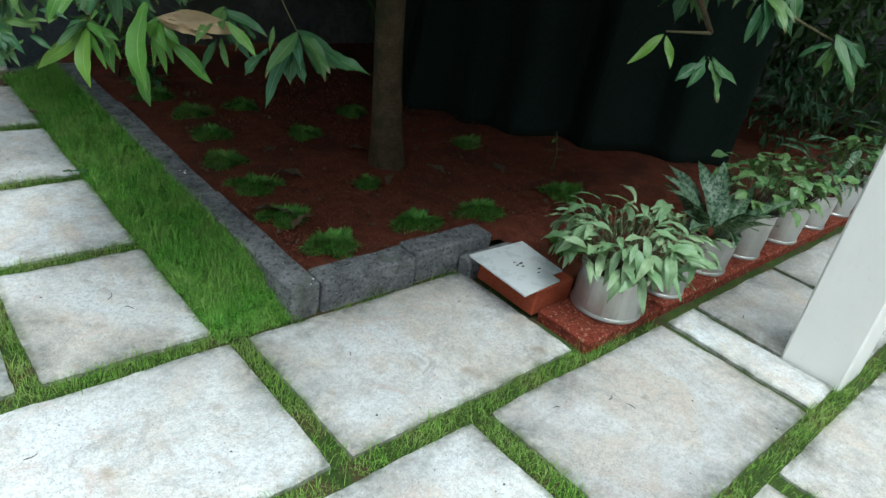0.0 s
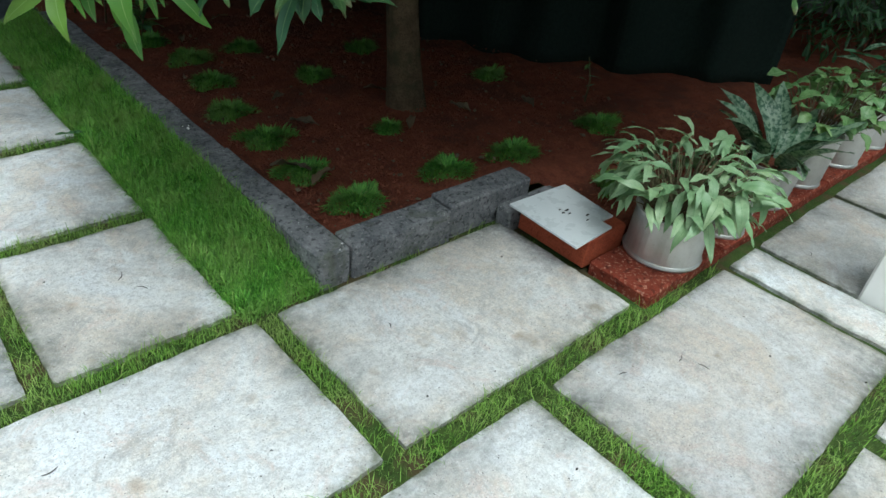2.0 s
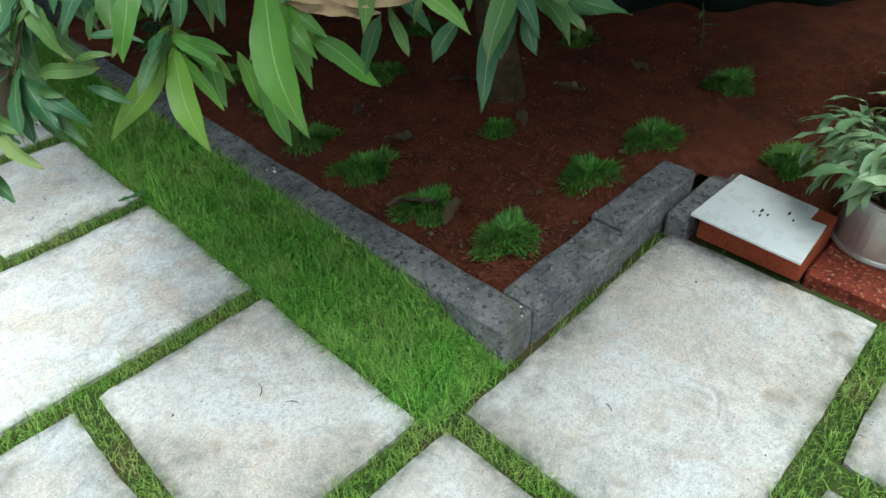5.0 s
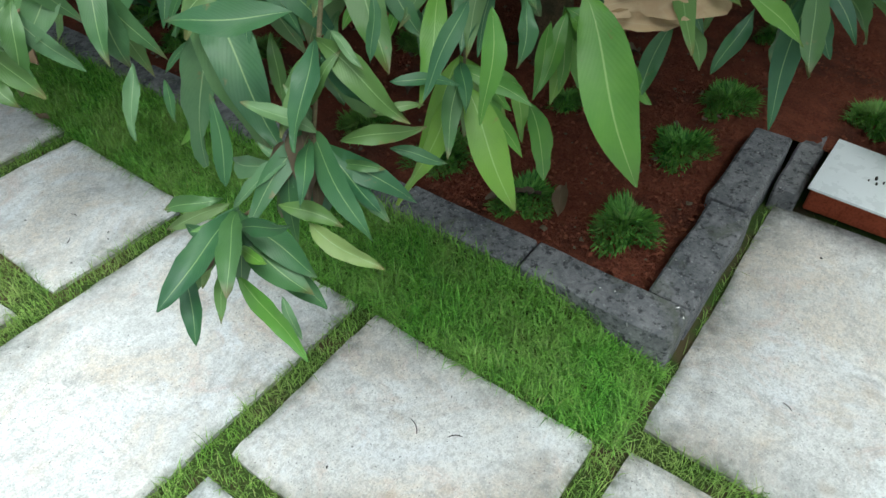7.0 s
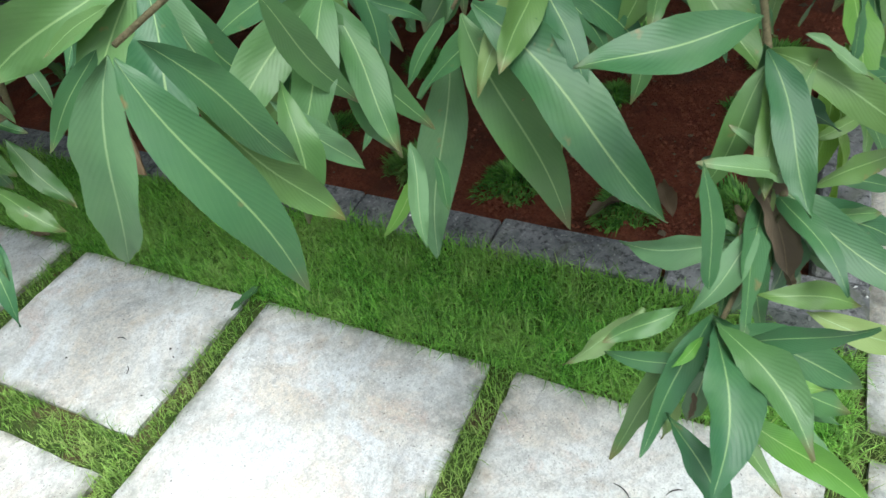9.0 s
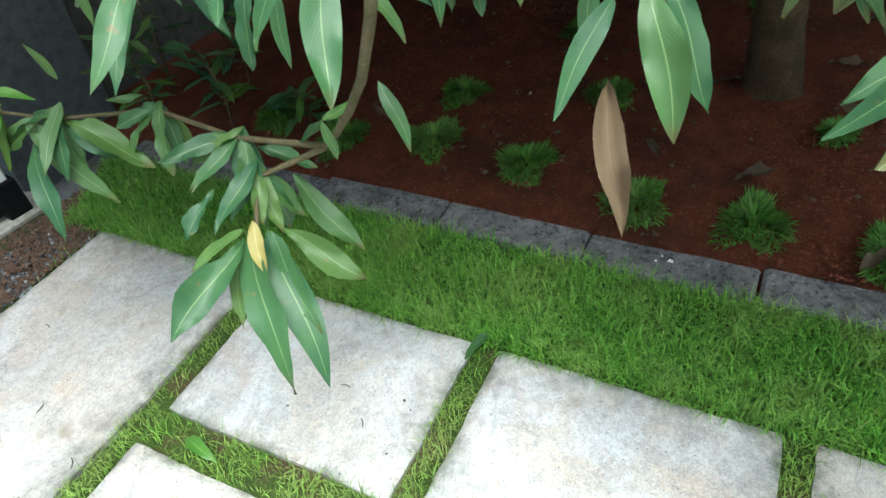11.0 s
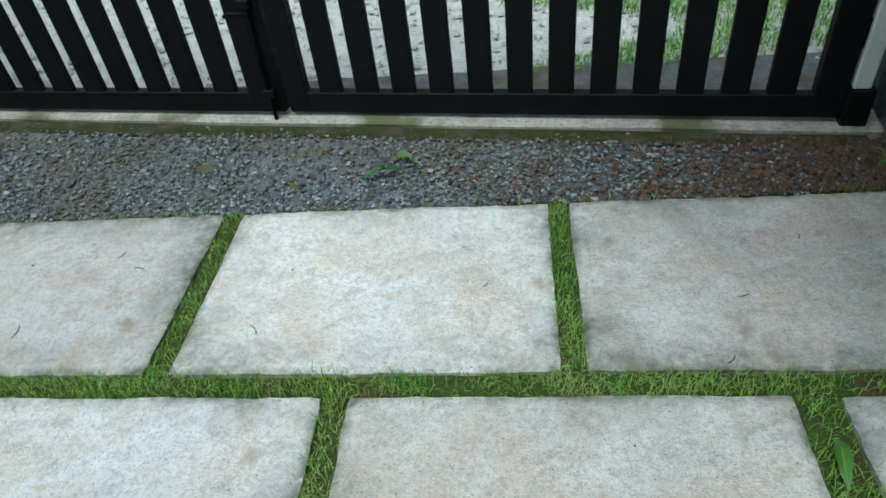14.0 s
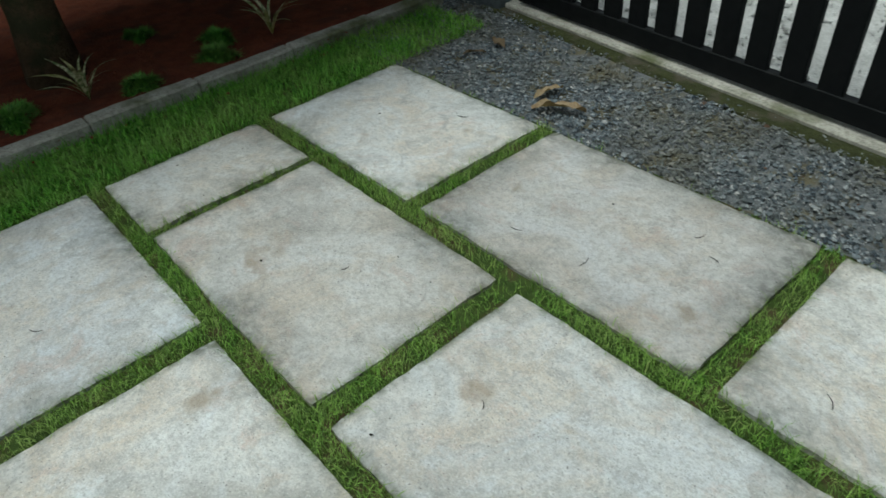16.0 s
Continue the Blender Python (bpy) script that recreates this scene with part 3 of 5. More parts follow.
def twig(parent, points, r0=0.006, r1=0.003, name="branch"):
    n = len(points)
    return part(name, tube(points, [r0 + (r1 - r0) * i / (n - 1) for i in range(n)], 7), TWIG, parent, smooth=True)


def spray(parent, rows, fresh=0.0, out=(-0.55, -0.35, 0.75), stretch=1.08):
    for r in rows:
        leaf(parent, r[:3], r[3:], FRESH_LEAVES if rng.random() < fresh else MANGO_LEAVES, out, stretch)


def fan(parent, kinds, out, rows):
    """Leaves from base to tip, their broad sides turned towards out."""
    for r in rows:
        leaf(parent, r[:3], r[3:], kinds, Vector(out).normalized())


def whorl(parent, at, axis, count, size, kinds, spread=0.9, out=(-0.3, -0.3, 0.9)):
    """A rosette of leaves round the end of a twig."""
    q = Vector(axis).to_track_quat("Z", "Y")
    for k in range(count):
        a = k * 2.4 + rng.uniform(-0.3, 0.3)
        e = spread * rng.uniform(0.6, 1.2)
        d = q @ Vector((math.cos(a) * math.sin(e), math.sin(a) * math.sin(e), math.cos(e)))
        d = (d + Vector((0, 0, -0.45))).normalized()
        leaf(parent, Vector(at) - Vector(axis) * 0.03 * rng.random(), Vector(at) + d * size * rng.uniform(0.7, 1.15), kinds, out, 1.0)


# ---- mango tree over the bed ----
mango = empty("mango_tree", (1.22, 0.82, 0.0))
mango.matrix_basis = Matrix.Identity(4)
trunk_points = [(1.25, 0.80, -0.05), (1.245, 0.81, 0.06), (1.235, 0.83, 0.25), (1.21, 0.85, 0.6), (1.19, 0.86, 1.0), (1.17, 0.88, 1.5), (1.20, 0.95, 1.9)]
part("trunk", tube(trunk_points, [0.125, 0.092, 0.074, 0.066, 0.063, 0.062, 0.056], 18), BARK, mango, smooth=True)
BOUGHS = [((1.17, 0.87, 1.2), (0.7, 0.6, 1.45), (0.1, 0.3, 1.25), (0.0, 0.29, 1.23)), ((1.18, 0.88, 1.35), (0.8, 1.0, 1.5), (0.2, 1.15, 1.2), (-0.25, 1.22, 0.96)), ((1.19, 0.9, 1.5), (1.3, 0.4, 1.7), (1.4, -0.2, 1.4), (1.45, -0.5, 1.0)), ((1.2, 0.95, 1.85), (1.6, 1.5, 2.2), (2.2, 2.0, 2.3)), ((1.2, 0.95, 1.85), (0.8, 1.6, 2.1), (0.3, 2.2, 1.9)), ((1.2, 0.95, 1.85), (1.9, 0.6, 2.3), (2.7, 0.4, 2.2))]
for pts in BOUGHS:
    part("limb", tube(pts, [0.034 * (1 - 0.75 * i / (len(pts) - 1)) for i in range(len(pts))], 9), BARK, mango, smooth=True)

# sprays over the grass strip, passed close by
yellow_twig = twig(mango, [(0.02, 0.28, 1.22), (-0.12, 0.17, 1.08), (-0.166, 0.208, 0.936), (-0.216, 0.178, 0.866)], 0.0032, 0.0016)
low_twig = twig(mango, [(0.0, 0.3, 1.23), (-0.24, 0.27, 1.12), (-0.33, 0.255, 0.97), (-0.405, 0.215, 0.86), (-0.44, 0.228, 0.835), (-0.495, 0.241, 0.815)], 0.0032, 0.0016)
bed_twig = twig(mango, [(0.1, 0.3, 1.25), (0.16, 0.08, 1.08), (0.216, -0.053, 0.891)], 0.0032, 0.0016)
dark_twig = twig(mango, [(0.1, 0.3, 1.25), (-0.12, 0.42, 1.1), (-0.327, 0.472, 0.94)], 0.0032, 0.0016)
near_twig = twig(mango, [(-0.12, 0.42, 1.1), (-0.35, 0.48, 1.09), (-0.583, 0.523, 1.033)], 0.0032, 0.0016)
deep_twig = twig(mango, [(0.05, 0.5, 1.25), (-0.2, 0.52, 1.08), (-0.40, 0.54, 0.95)], 0.0032, 0.0016)
fan(yellow_twig, FRESH_LEAVES, (-0.45, -0.65, 0.6), [(-0.223, 0.189, 0.854, -0.332, 0.183, 0.759), (-0.22, 0.174, 0.854, -0.244, 0.089, 0.736), (-0.218, 0.17, 0.851, -0.202, 0.108, 0.776), (-0.212, 0.177, 0.868, -0.155, 0.141, 0.83), (-0.215, 0.207, 0.954, -0.3, 0.173, 0.865), (-0.106, 0.104, 0.932, -0.148, -0.008, 0.752), (-0.085, 0.12, 0.866, -0.067, 0.091, 0.764), (-0.048, 0.114, 0.839, 0.032, 0.052, 0.745), (-0.108, 0.159, 0.784, -0.097, 0.131, 0.668), (0.043, -0.012, 0.916, 0.081, -0.091, 0.847), (-0.166, 0.187, 0.847, -0.165, 0.174, 0.745), (-0.129, 0.172, 0.821, -0.119, 0.156, 0.73), (-0.098, 0.143, 0.885, -0.119, 0.146, 0.794)])
fan(yellow_twig, MANGO_LEAVES, (-0.45, -0.65, 0.6), [(-0.155, 0.154, 0.954, -0.156, 0.139, 0.871), (-0.178, 0.169, 0.951, -0.215, 0.162, 0.886)])
fan(bed_twig, MANGO_LEAVES, (-0.55, -0.5, 0.6), [(0.046, 0.052, 0.856, 0.003, 0.064, 0.76), (0.055, 0.045, 0.863, 0.056, 0.01, 0.797), (0.152, -0.013, 0.849, 0.099, 0.005, 0.774), (0.189, -0.063, 0.872, 0.111, -0.084, 0.715), (0.217, -0.068, 0.849, 0.205, -0.113, 0.784), (0.226, -0.057, 0.882, 0.247, -0.142, 0.797), (0.256, -0.075, 0.877, 0.359, -0.177, 0.818), (0.165, -0.014, 0.905, 0.154, -0.021, 0.843), (0.102, 0.027, 0.878, 0.082, 0.023, 0.833), (0.199, -0.057, 0.875, 0.176, -0.068, 0.791)])
fan(low_twig, WIDE_LEAVES, (-0.5, -0.45, 0.7), [(-0.487, 0.241, 0.823, -0.478, 0.152, 0.79), (-0.495, 0.245, 0.806, -0.485, 0.153, 0.773)])
fan(low_twig, FRESH_LEAVES, (-0.5, -0.45, 0.7), [(-0.514, 0.216, 0.783, -0.525, 0.129, 0.736), (-0.495, 0.245, 0.823, -0.523, 0.259, 0.822), (-0.501, 0.224, 0.804, -0.508, 0.176, 0.818)])
fan(low_twig, MANGO_LEAVES, (-0.5, -0.45, 0.7), [(-0.537, 0.257, 0.796, -0.577, 0.212, 0.751), (-0.453, 0.221, 0.825, -0.432, 0.159, 0.813), (-0.481, 0.26, 0.832, -0.519, 0.301, 0.824), (-0.482, 0.248, 0.851, -0.461, 0.265, 0.929), (-0.503, 0.24, 0.802, -0.502, 0.303, 0.794), (-0.511, 0.231, 0.796, -0.56, 0.188, 0.78), (-0.494, 0.227, 0.822, -0.487, 0.16, 0.854)])
fan(low_twig, OLIVE_LEAVES, (-0.5, -0.45, 0.7), [(-0.447, 0.189, 0.814, -0.435, 0.111, 0.789), (-0.501, 0.178, 0.77, -0.509, 0.153, 0.733), (-0.461, 0.286, 0.799, -0.511, 0.329, 0.779), (-0.503, 0.262, 0.789, -0.532, 0.257, 0.757)])
fan(low_twig, SEAR_LEAVES, (-0.5, -0.45, 0.7), [(-0.516, 0.244, 0.794, -0.531, 0.244, 0.786)])
fan(low_twig, MANGO_LEAVES, (-0.5, -0.55, 0.6), [(-0.384, 0.201, 0.863, -0.325, 0.144, 0.869), (-0.395, 0.197, 0.849, -0.374, 0.156, 0.844), (-0.338, 0.181, 0.837, -0.304, 0.136, 0.817), (-0.333, 0.204, 0.866, -0.298, 0.168, 0.87), (-0.389, 0.23, 0.892, -0.353, 0.215, 0.937), (-0.309, 0.2, 0.89, -0.263, 0.151, 0.88), (-0.398, 0.215, 0.813, -0.381, 0.188, 0.771), (-0.305, 0.112, 0.99, -0.363, 0.116, 0.925), (-0.207, 0.116, 0.96, -0.234, 0.104, 0.9), (-0.317, 0.205, 0.977, -0.34, 0.194, 0.925)])
fan(low_twig, OLIVE_LEAVES, (-0.5, -0.55, 0.6), [(-0.353, 0.225, 0.952, -0.359, 0.184, 0.929), (-0.4, 0.212, 0.877, -0.431, 0.27, 0.904), (-0.38, 0.205, 0.819, -0.37, 0.16, 0.773), (-0.386, 0.227, 0.873, -0.391, 0.257, 0.907), (-0.425, 0.237, 0.847, -0.432, 0.258, 0.867)])
fan(low_twig, SEAR_LEAVES, (-0.5, -0.55, 0.6), [(-0.392, 0.24, 0.883, -0.433, 0.202, 0.82), (-0.415, 0.243, 0.864, -0.449, 0.235, 0.843), (-0.409, 0.212, 0.834, -0.428, 0.199, 0.806)])
fan(low_twig, FRESH_LEAVES, (-0.5, -0.55, 0.6), [(-0.273, 0.11, 0.974, -0.317, 0.09, 0.886)])
fan(low_twig, WIDE_LEAVES, (-0.5, -0.55, 0.6), [(-0.37, 0.251, 0.969, -0.436, 0.345, 0.961)])
fan(deep_twig, MANGO_LEAVES, (-0.5, -0.6, 0.55), [(-0.428, 0.557, 0.938, -0.463, 0.551, 0.888), (-0.403, 0.542, 0.927, -0.404, 0.524, 0.884), (-0.382, 0.477, 0.838, -0.392, 0.465, 0.789), (-0.478, 0.527, 0.956, -0.519, 0.504, 0.872), (-0.177, 0.3, 0.912, -0.181, 0.274, 0.867), (-0.227, 0.342, 0.894, -0.267, 0.341, 0.836), (-0.262, 0.424, 0.859, -0.287, 0.397, 0.789), (-0.292, 0.411, 0.919, -0.335, 0.415, 0.87)])
fan(deep_twig, OLIVE_LEAVES, (-0.5, -0.6, 0.55), [(-0.408, 0.482, 0.868, -0.448, 0.459, 0.797)])
fan(near_twig, MANGO_LEAVES[:3], (-0.6, -0.5, 0.6), [(-0.586, 0.523, 1.028, -0.576, 0.467, 0.876), (-0.568, 0.559, 1.02, -0.605, 0.585, 0.976), (-0.564, 0.54, 1.043, -0.588, 0.573, 1.024), (-0.487, 0.515, 1.017, -0.428, 0.506, 0.912)])
fan(near_twig, OLIVE_LEAVES, (-0.6, -0.5, 0.6), [(-0.577, 0.54, 1.023, -0.602, 0.58, 0.893), (-0.487, 0.532, 0.945, -0.452, 0.497, 0.872)])
fan(near_twig, MANGO_LEAVES + OLIVE_LEAVES[:1], (-0.6, -0.5, 0.6), [(-0.563, 0.531, 1.025, -0.517, 0.496, 0.923), (-0.545, 0.531, 0.976, -0.506, 0.483, 0.871)])
fan(dark_twig, MANGO_LEAVES[:3], (-0.6, -0.3, 0.7), [(-0.412, 0.536, 0.978, -0.369, 0.48, 0.855), (-0.317, 0.47, 0.932, -0.336, 0.375, 0.742), (-0.327, 0.455, 0.946, -0.381, 0.287, 0.809), (-0.307, 0.49, 0.923, -0.332, 0.523, 0.866), (-0.264, 0.449, 0.926, -0.252, 0.378, 0.858), (-0.271, 0.582, 0.81, -0.313, 0.602, 0.772), (-0.303, 0.646, 0.834, -0.325, 0.621, 0.777), (-0.314, 0.556, 0.937, -0.282, 0.518, 0.905)])
fan(dark_twig, OLIVE_LEAVES, (-0.6, -0.3, 0.7), [(-0.281, 0.501, 0.89, -0.345, 0.513, 0.676), (-0.138, 0.289, 0.881, -0.163, 0.275, 0.827)])
fan(dark_twig, FRESH_LEAVES, (-0.6, -0.3, 0.7), [(-0.28, 0.551, 0.736, -0.332, 0.586, 0.674), (-0.099, 0.356, 0.861, -0.131, 0.373, 0.801), (-0.111, 0.41, 0.858, -0.139, 0.431, 0.813)])
for a, b in (((0.087, -0.016, 0.893), (-0.076, 0.115, 0.896)), ((0.026, 0.032, 0.865), (-0.076, 0.111, 0.888))):
    leaf(bed_twig, a, b, BROKEN_LEAVES, (-0.4, -0.7, 0.5))

# smaller leaves round the ends of the low twigs
for host, at, axis, count, size, kinds in [
        (low_twig, (-0.40, 0.22, 0.865), (-0.3, -0.3, -0.3), 9, 0.105, MANGO_LEAVES + OLIVE_LEAVES), (low_twig, (-0.43, 0.235, 0.845), (-0.2, 0.3, -0.4), 8, 0.075, OLIVE_LEAVES + MANGO_LEAVES),
        (low_twig, (-0.49, 0.24, 0.82), (-0.4, -0.1, -0.3), 7, 0.105, MANGO_LEAVES + WIDE_LEAVES), (low_twig, (-0.36, 0.24, 0.93), (-0.2, -0.2, -0.5), 8, 0.10, MANGO_LEAVES),
        (yellow_twig, (-0.216, 0.178, 0.866), (-0.2, -0.4, -0.5), 7, 0.10, FRESH_LEAVES + MANGO_LEAVES[:2]), (yellow_twig, (-0.072, 0.131, 0.88), (0.0, -0.4, -0.5), 8, 0.11, FRESH_LEAVES),
        (yellow_twig, (-0.16, 0.18, 0.98), (-0.2, -0.4, -0.5), 8, 0.13, MANGO_LEAVES + FRESH_LEAVES[:1]), (bed_twig, (0.07, 0.06, 0.92), (-0.1, -0.4, -0.5), 7, 0.12, MANGO_LEAVES),
        (bed_twig, (0.216, -0.053, 0.891), (0.1, -0.4, -0.5), 8, 0.14, MANGO_LEAVES), (dark_twig, (-0.20, 0.33, 0.96), (-0.2, -0.3, -0.6), 9, 0.13, MANGO_LEAVES),
        (dark_twig, (-0.12, 0.22, 0.98), (-0.2, -0.3, -0.6), 9, 0.14, MANGO_LEAVES), (dark_twig, (-0.28, 0.42, 0.95), (-0.3, -0.1, -0.6), 7, 0.13, MANGO_LEAVES + OLIVE_LEAVES[:1]),
        (deep_twig, (-0.40, 0.54, 0.965), (-0.3, 0.1, -0.6), 7, 0.13, MANGO_LEAVES), (deep_twig, (-0.25, 0.62, 0.95), (-0.2, 0.1, -0.6), 8, 0.15, MANGO_LEAVES), (deep_twig, (-0.12, 0.52, 0.95), (-0.2, 0.0, -0.6), 8, 0.15, MANGO_LEAVES),
        (near_twig, (-0.44, 0.66, 1.0), (-0.3, 0.2, -0.6), 7, 0.14, MANGO_LEAVES)]:
    whorl(host, at, axis, count, size, kinds, 1.1, (-0.5, -0.4, 0.7))

# hanging sprays by the gate end
hang_branch = twig(mango, [(-0.25, 1.22, 0.96), (-0.24, 1.25, 0.87), (-0.24, 1.28, 0.79), (-0.23, 1.32, 0.73), (-0.2, 1.4, 0.64), (-0.25, 1.52, 0.59)] + [(-0.33, 1.47, 0.56)], 0.009, 0.004)
side_branch = twig(mango, [(-0.2, 1.4, 0.64), (-0.21, 1.58, 0.63), (-0.20, 1.76, 0.65), (-0.29, 1.91, 0.66), (-0.35, 1.97, 0.70)], 0.006, 0.003)
spray(hang_branch, [(-0.33, 1.48, 0.56, -0.48, 1.34, 0.39), (-0.32, 1.45, 0.55, -0.40, 1.33, 0.44), (-0.31, 1.47, 0.54, -0.44, 1.31, 0.37), (-0.35, 1.48, 0.55, -0.53, 1.49, 0.50), (-0.36, 1.49, 0.54, -0.44, 1.45, 0.45), (-0.28, 1.47, 0.52, -0.27, 1.33, 0.44), (-0.34, 1.49, 0.56, -0.45, 1.50, 0.56), (-0.30, 1.57, 0.59, -0.38, 1.58, 0.54), (-0.20, 1.56, 0.61, -0.16, 1.47, 0.56), (-0.20, 1.58, 0.63, -0.31, 1.66, 0.63), (-0.24, 1.60, 0.61, -0.31, 1.62, 0.58), (-0.19, 1.50, 0.56, -0.21, 1.37, 0.44)], 0.0, stretch=1.0)
spray(side_branch, [(-0.29, 1.90, 0.66, -0.26, 1.75, 0.57), (-0.29, 1.89, 0.65, -0.29, 1.79, 0.60), (-0.34, 1.92, 0.64, -0.43, 1.82, 0.51), (-0.33, 1.92, 0.66, -0.33, 1.86, 0.62), (-0.33, 1.93, 0.68, -0.31, 1.82, 0.51), (-0.20, 1.89, 0.65, -0.15, 1.85, 0.64), (-0.23, 1.95, 0.70, -0.24, 1.98, 0.77)], 0.0, stretch=1.0)
spray(side_branch, [(-0.36, 1.96, 0.69, -0.41, 1.93, 0.65), (-0.35, 1.96, 0.70, -0.45, 1.91, 0.59), (-0.34, 1.95, 0.71, -0.43, 1.97, 0.72), (-0.34, 1.97, 0.73, -0.31, 1.90, 0.71)], 1.0, stretch=1.0)
leaf(hang_branch, (-0.34, 1.46, 0.585), (-0.385, 1.42, 0.525), YELLOW_LEAVES)
spray(hang_branch, [(-0.42, 1.40, 0.98, -0.52, 1.39, 0.91), (-0.27, 1.27, 0.97, -0.37, 1.23, 0.84), (-0.29, 1.40, 0.96, -0.36, 1.37, 0.91), (-0.26, 1.35, 0.95, -0.31, 1.37, 0.86), (-0.29, 1.20, 0.98, -0.29, 1.14, 0.92), (-0.35, 1.85, 0.91, -0.36, 1.84, 0.85), (-0.51, 1.84, 0.97, -0.54, 1.82, 0.88), (-0.19, 1.29, 0.76, -0.22, 1.24, 0.68), (-0.15, 1.32, 0.88, -0.16, 1.26, 0.81)], 0.0)
# spray above the pots
pot_twig = twig(mango, [(1.45, -0.5, 1.0), (1.30, -0.43, 0.99)])
pot_branch = twig(mango, [(1.4, -0.2, 1.4), (1.52, -0.61, 1.12), (1.68, -0.80, 1.04)])
spray(pot_twig, [(1.29, -0.43, 0.98, 1.19, -0.40, 0.89), (1.29, -0.44, 0.98, 1.26, -0.50, 0.90)], 1.0)
spray(pot_branch, [(1.44, -0.51, 0.93, 1.37, -0.52, 0.84), (1.44, -0.52, 0.93, 1.41, -0.61, 0.82), (1.44, -0.52, 0.92, 1.35, -0.49, 0.85), (1.45, -0.53, 0.93, 1.43, -0.64, 0.88), (1.52, -0.64, 1.10, 1.49, -0.64, 1.00), (1.51, -0.63, 1.11, 1.52, -0.71, 1.05), (1.68, -0.80, 1.04, 1.66, -0.77, 0.96), (1.68, -0.81, 1.04, 1.69, -0.89, 0.92), (1.68, -0.80, 1.04, 1.65, -0.72, 0.98)], 0.0)
# fuller rosettes at the ends of the low branches
for host, at, axis, count, size, kinds in [
        (side_branch, (-0.29, 1.90, 0.67), (-0.5, 0.1, -0.6), 8, 0.12, MANGO_LEAVES),
        (side_branch, (-0.35, 1.97, 0.70), (-0.6, 0.2, -0.2), 6, 0.10, FRESH_LEAVES), (side_branch, (-0.21, 1.58, 0.63), (-0.4, 0.4, -0.6), 8, 0.11, MANGO_LEAVES),
        (side_branch, (-0.20, 1.76, 0.65), (-0.3, 0.3, -0.6), 8, 0.11, MANGO_LEAVES), (hang_branch, (-0.25, 1.52, 0.60), (-0.5, 0.0, -0.7), 9, 0.12, MANGO_LEAVES),
        (hang_branch, (-0.22, 1.38, 0.70), (0.4, 0.2, -0.3), 3, 0.09, MANGO_LEAVES), (pot_branch, (1.52, -0.61, 1.13), (0.0, -0.4, -0.6), 9, 0.14, MANGO_LEAVES), (pot_branch, (1.68, -0.80, 1.05), (0.1, -0.5, -0.6), 9, 0.13, MANGO_LEAVES), (pot_branch, (1.60, -0.45, 1.22), (0.1, -0.5, -0.6), 9, 0.15, MANGO_LEAVES)]:
    whorl(host, at, axis, count, size, kinds, 1.0)
edge_branch = twig(mango, [(0.1, 0.95, 1.2), (-0.1, 0.96, 1.05), (-0.24, 0.96, 0.92)])
spray(edge_branch, [(-0.24, 0.96, 0.92, -0.32, 0.99, 0.83), (-0.24, 0.93, 0.94, -0.31, 0.88, 0.82), (-0.21, 0.92, 0.93, -0.25, 0.86, 0.82), (-0.18, 1.01, 0.94, -0.19, 1.00, 0.84), (-0.10, 1.12, 0.94, -0.11, 1.11, 0.85), (-0.11, 1.17, 0.94, -0.12, 1.16, 0.84), (-0.13, 1.22, 0.94, -0.16, 1.20, 0.84)], 0.0)
leaf(edge_branch, (-0.25, 0.96, 0.83), (-0.35, 0.91, 0.71), [leaf_mesh("leaf", SEAR, 0.20, 0.25, 0.7, 0.06, 4)])
spray(hang_branch, [(-0.34, 1.95, 0.94, -0.34, 1.93, 0.83), (-0.49, 1.92, 0.95, -0.51, 1.90, 0.83), (-0.28, 1.58, 0.92, -0.38, 1.57, 0.81), (-0.20, 1.46, 0.90, -0.24, 1.46, 0.79), (-0.19, 1.43, 0.88, -0.21, 1.42, 0.78), (-0.21, 1.57, 0.93, -0.21, 1.52, 0.82), (-0.29, 1.66, 0.95, -0.31, 1.66, 0.86)], 0.0)
# upper whorls between the known sprays
for at in ((0.06, 0.30, 1.06), (0.0, 0.62, 1.02), (-0.05, 0.80, 0.98), (0.14, 0.5, 1.0), (-0.22, 0.72, 1.06), (-0.25, 1.1, 1.06), (-0.05, 1.2, 1.0), (-0.27, 1.65, 1.04), (-0.15, 1.9, 1.0), (0.1, 1.5, 0.98), (0.15, 1.9, 0.95), (0.25, 2.2, 0.95), (-0.05, 2.3, 1.0), (0.3, 1.2, 1.0), (-0.12, 1.78, 0.94), (0.05, 1.62, 0.93), (0.15, 1.4, 0.93), (0.2, 1.75, 0.93), (0.05, 2.05, 0.93), (-0.25, 2.15, 0.96), (1.55, -0.35, 1.15), (1.35, -0.1, 1.2), (1.75, -0.55, 1.2)):
    host = twig(mango, [(at[0] + 0.16, at[1] + 0.06, at[2] + 0.18), (at[0] + 0.06, at[1] + 0.02, at[2] + 0.09), at], 0.005, 0.003)
    whorl(host, at, (-0.5, -0.1, -0.6), 8, 0.16, MANGO_LEAVES)
tagged(mango, "mango tree with low drooping sprays of long leaves", "tree")


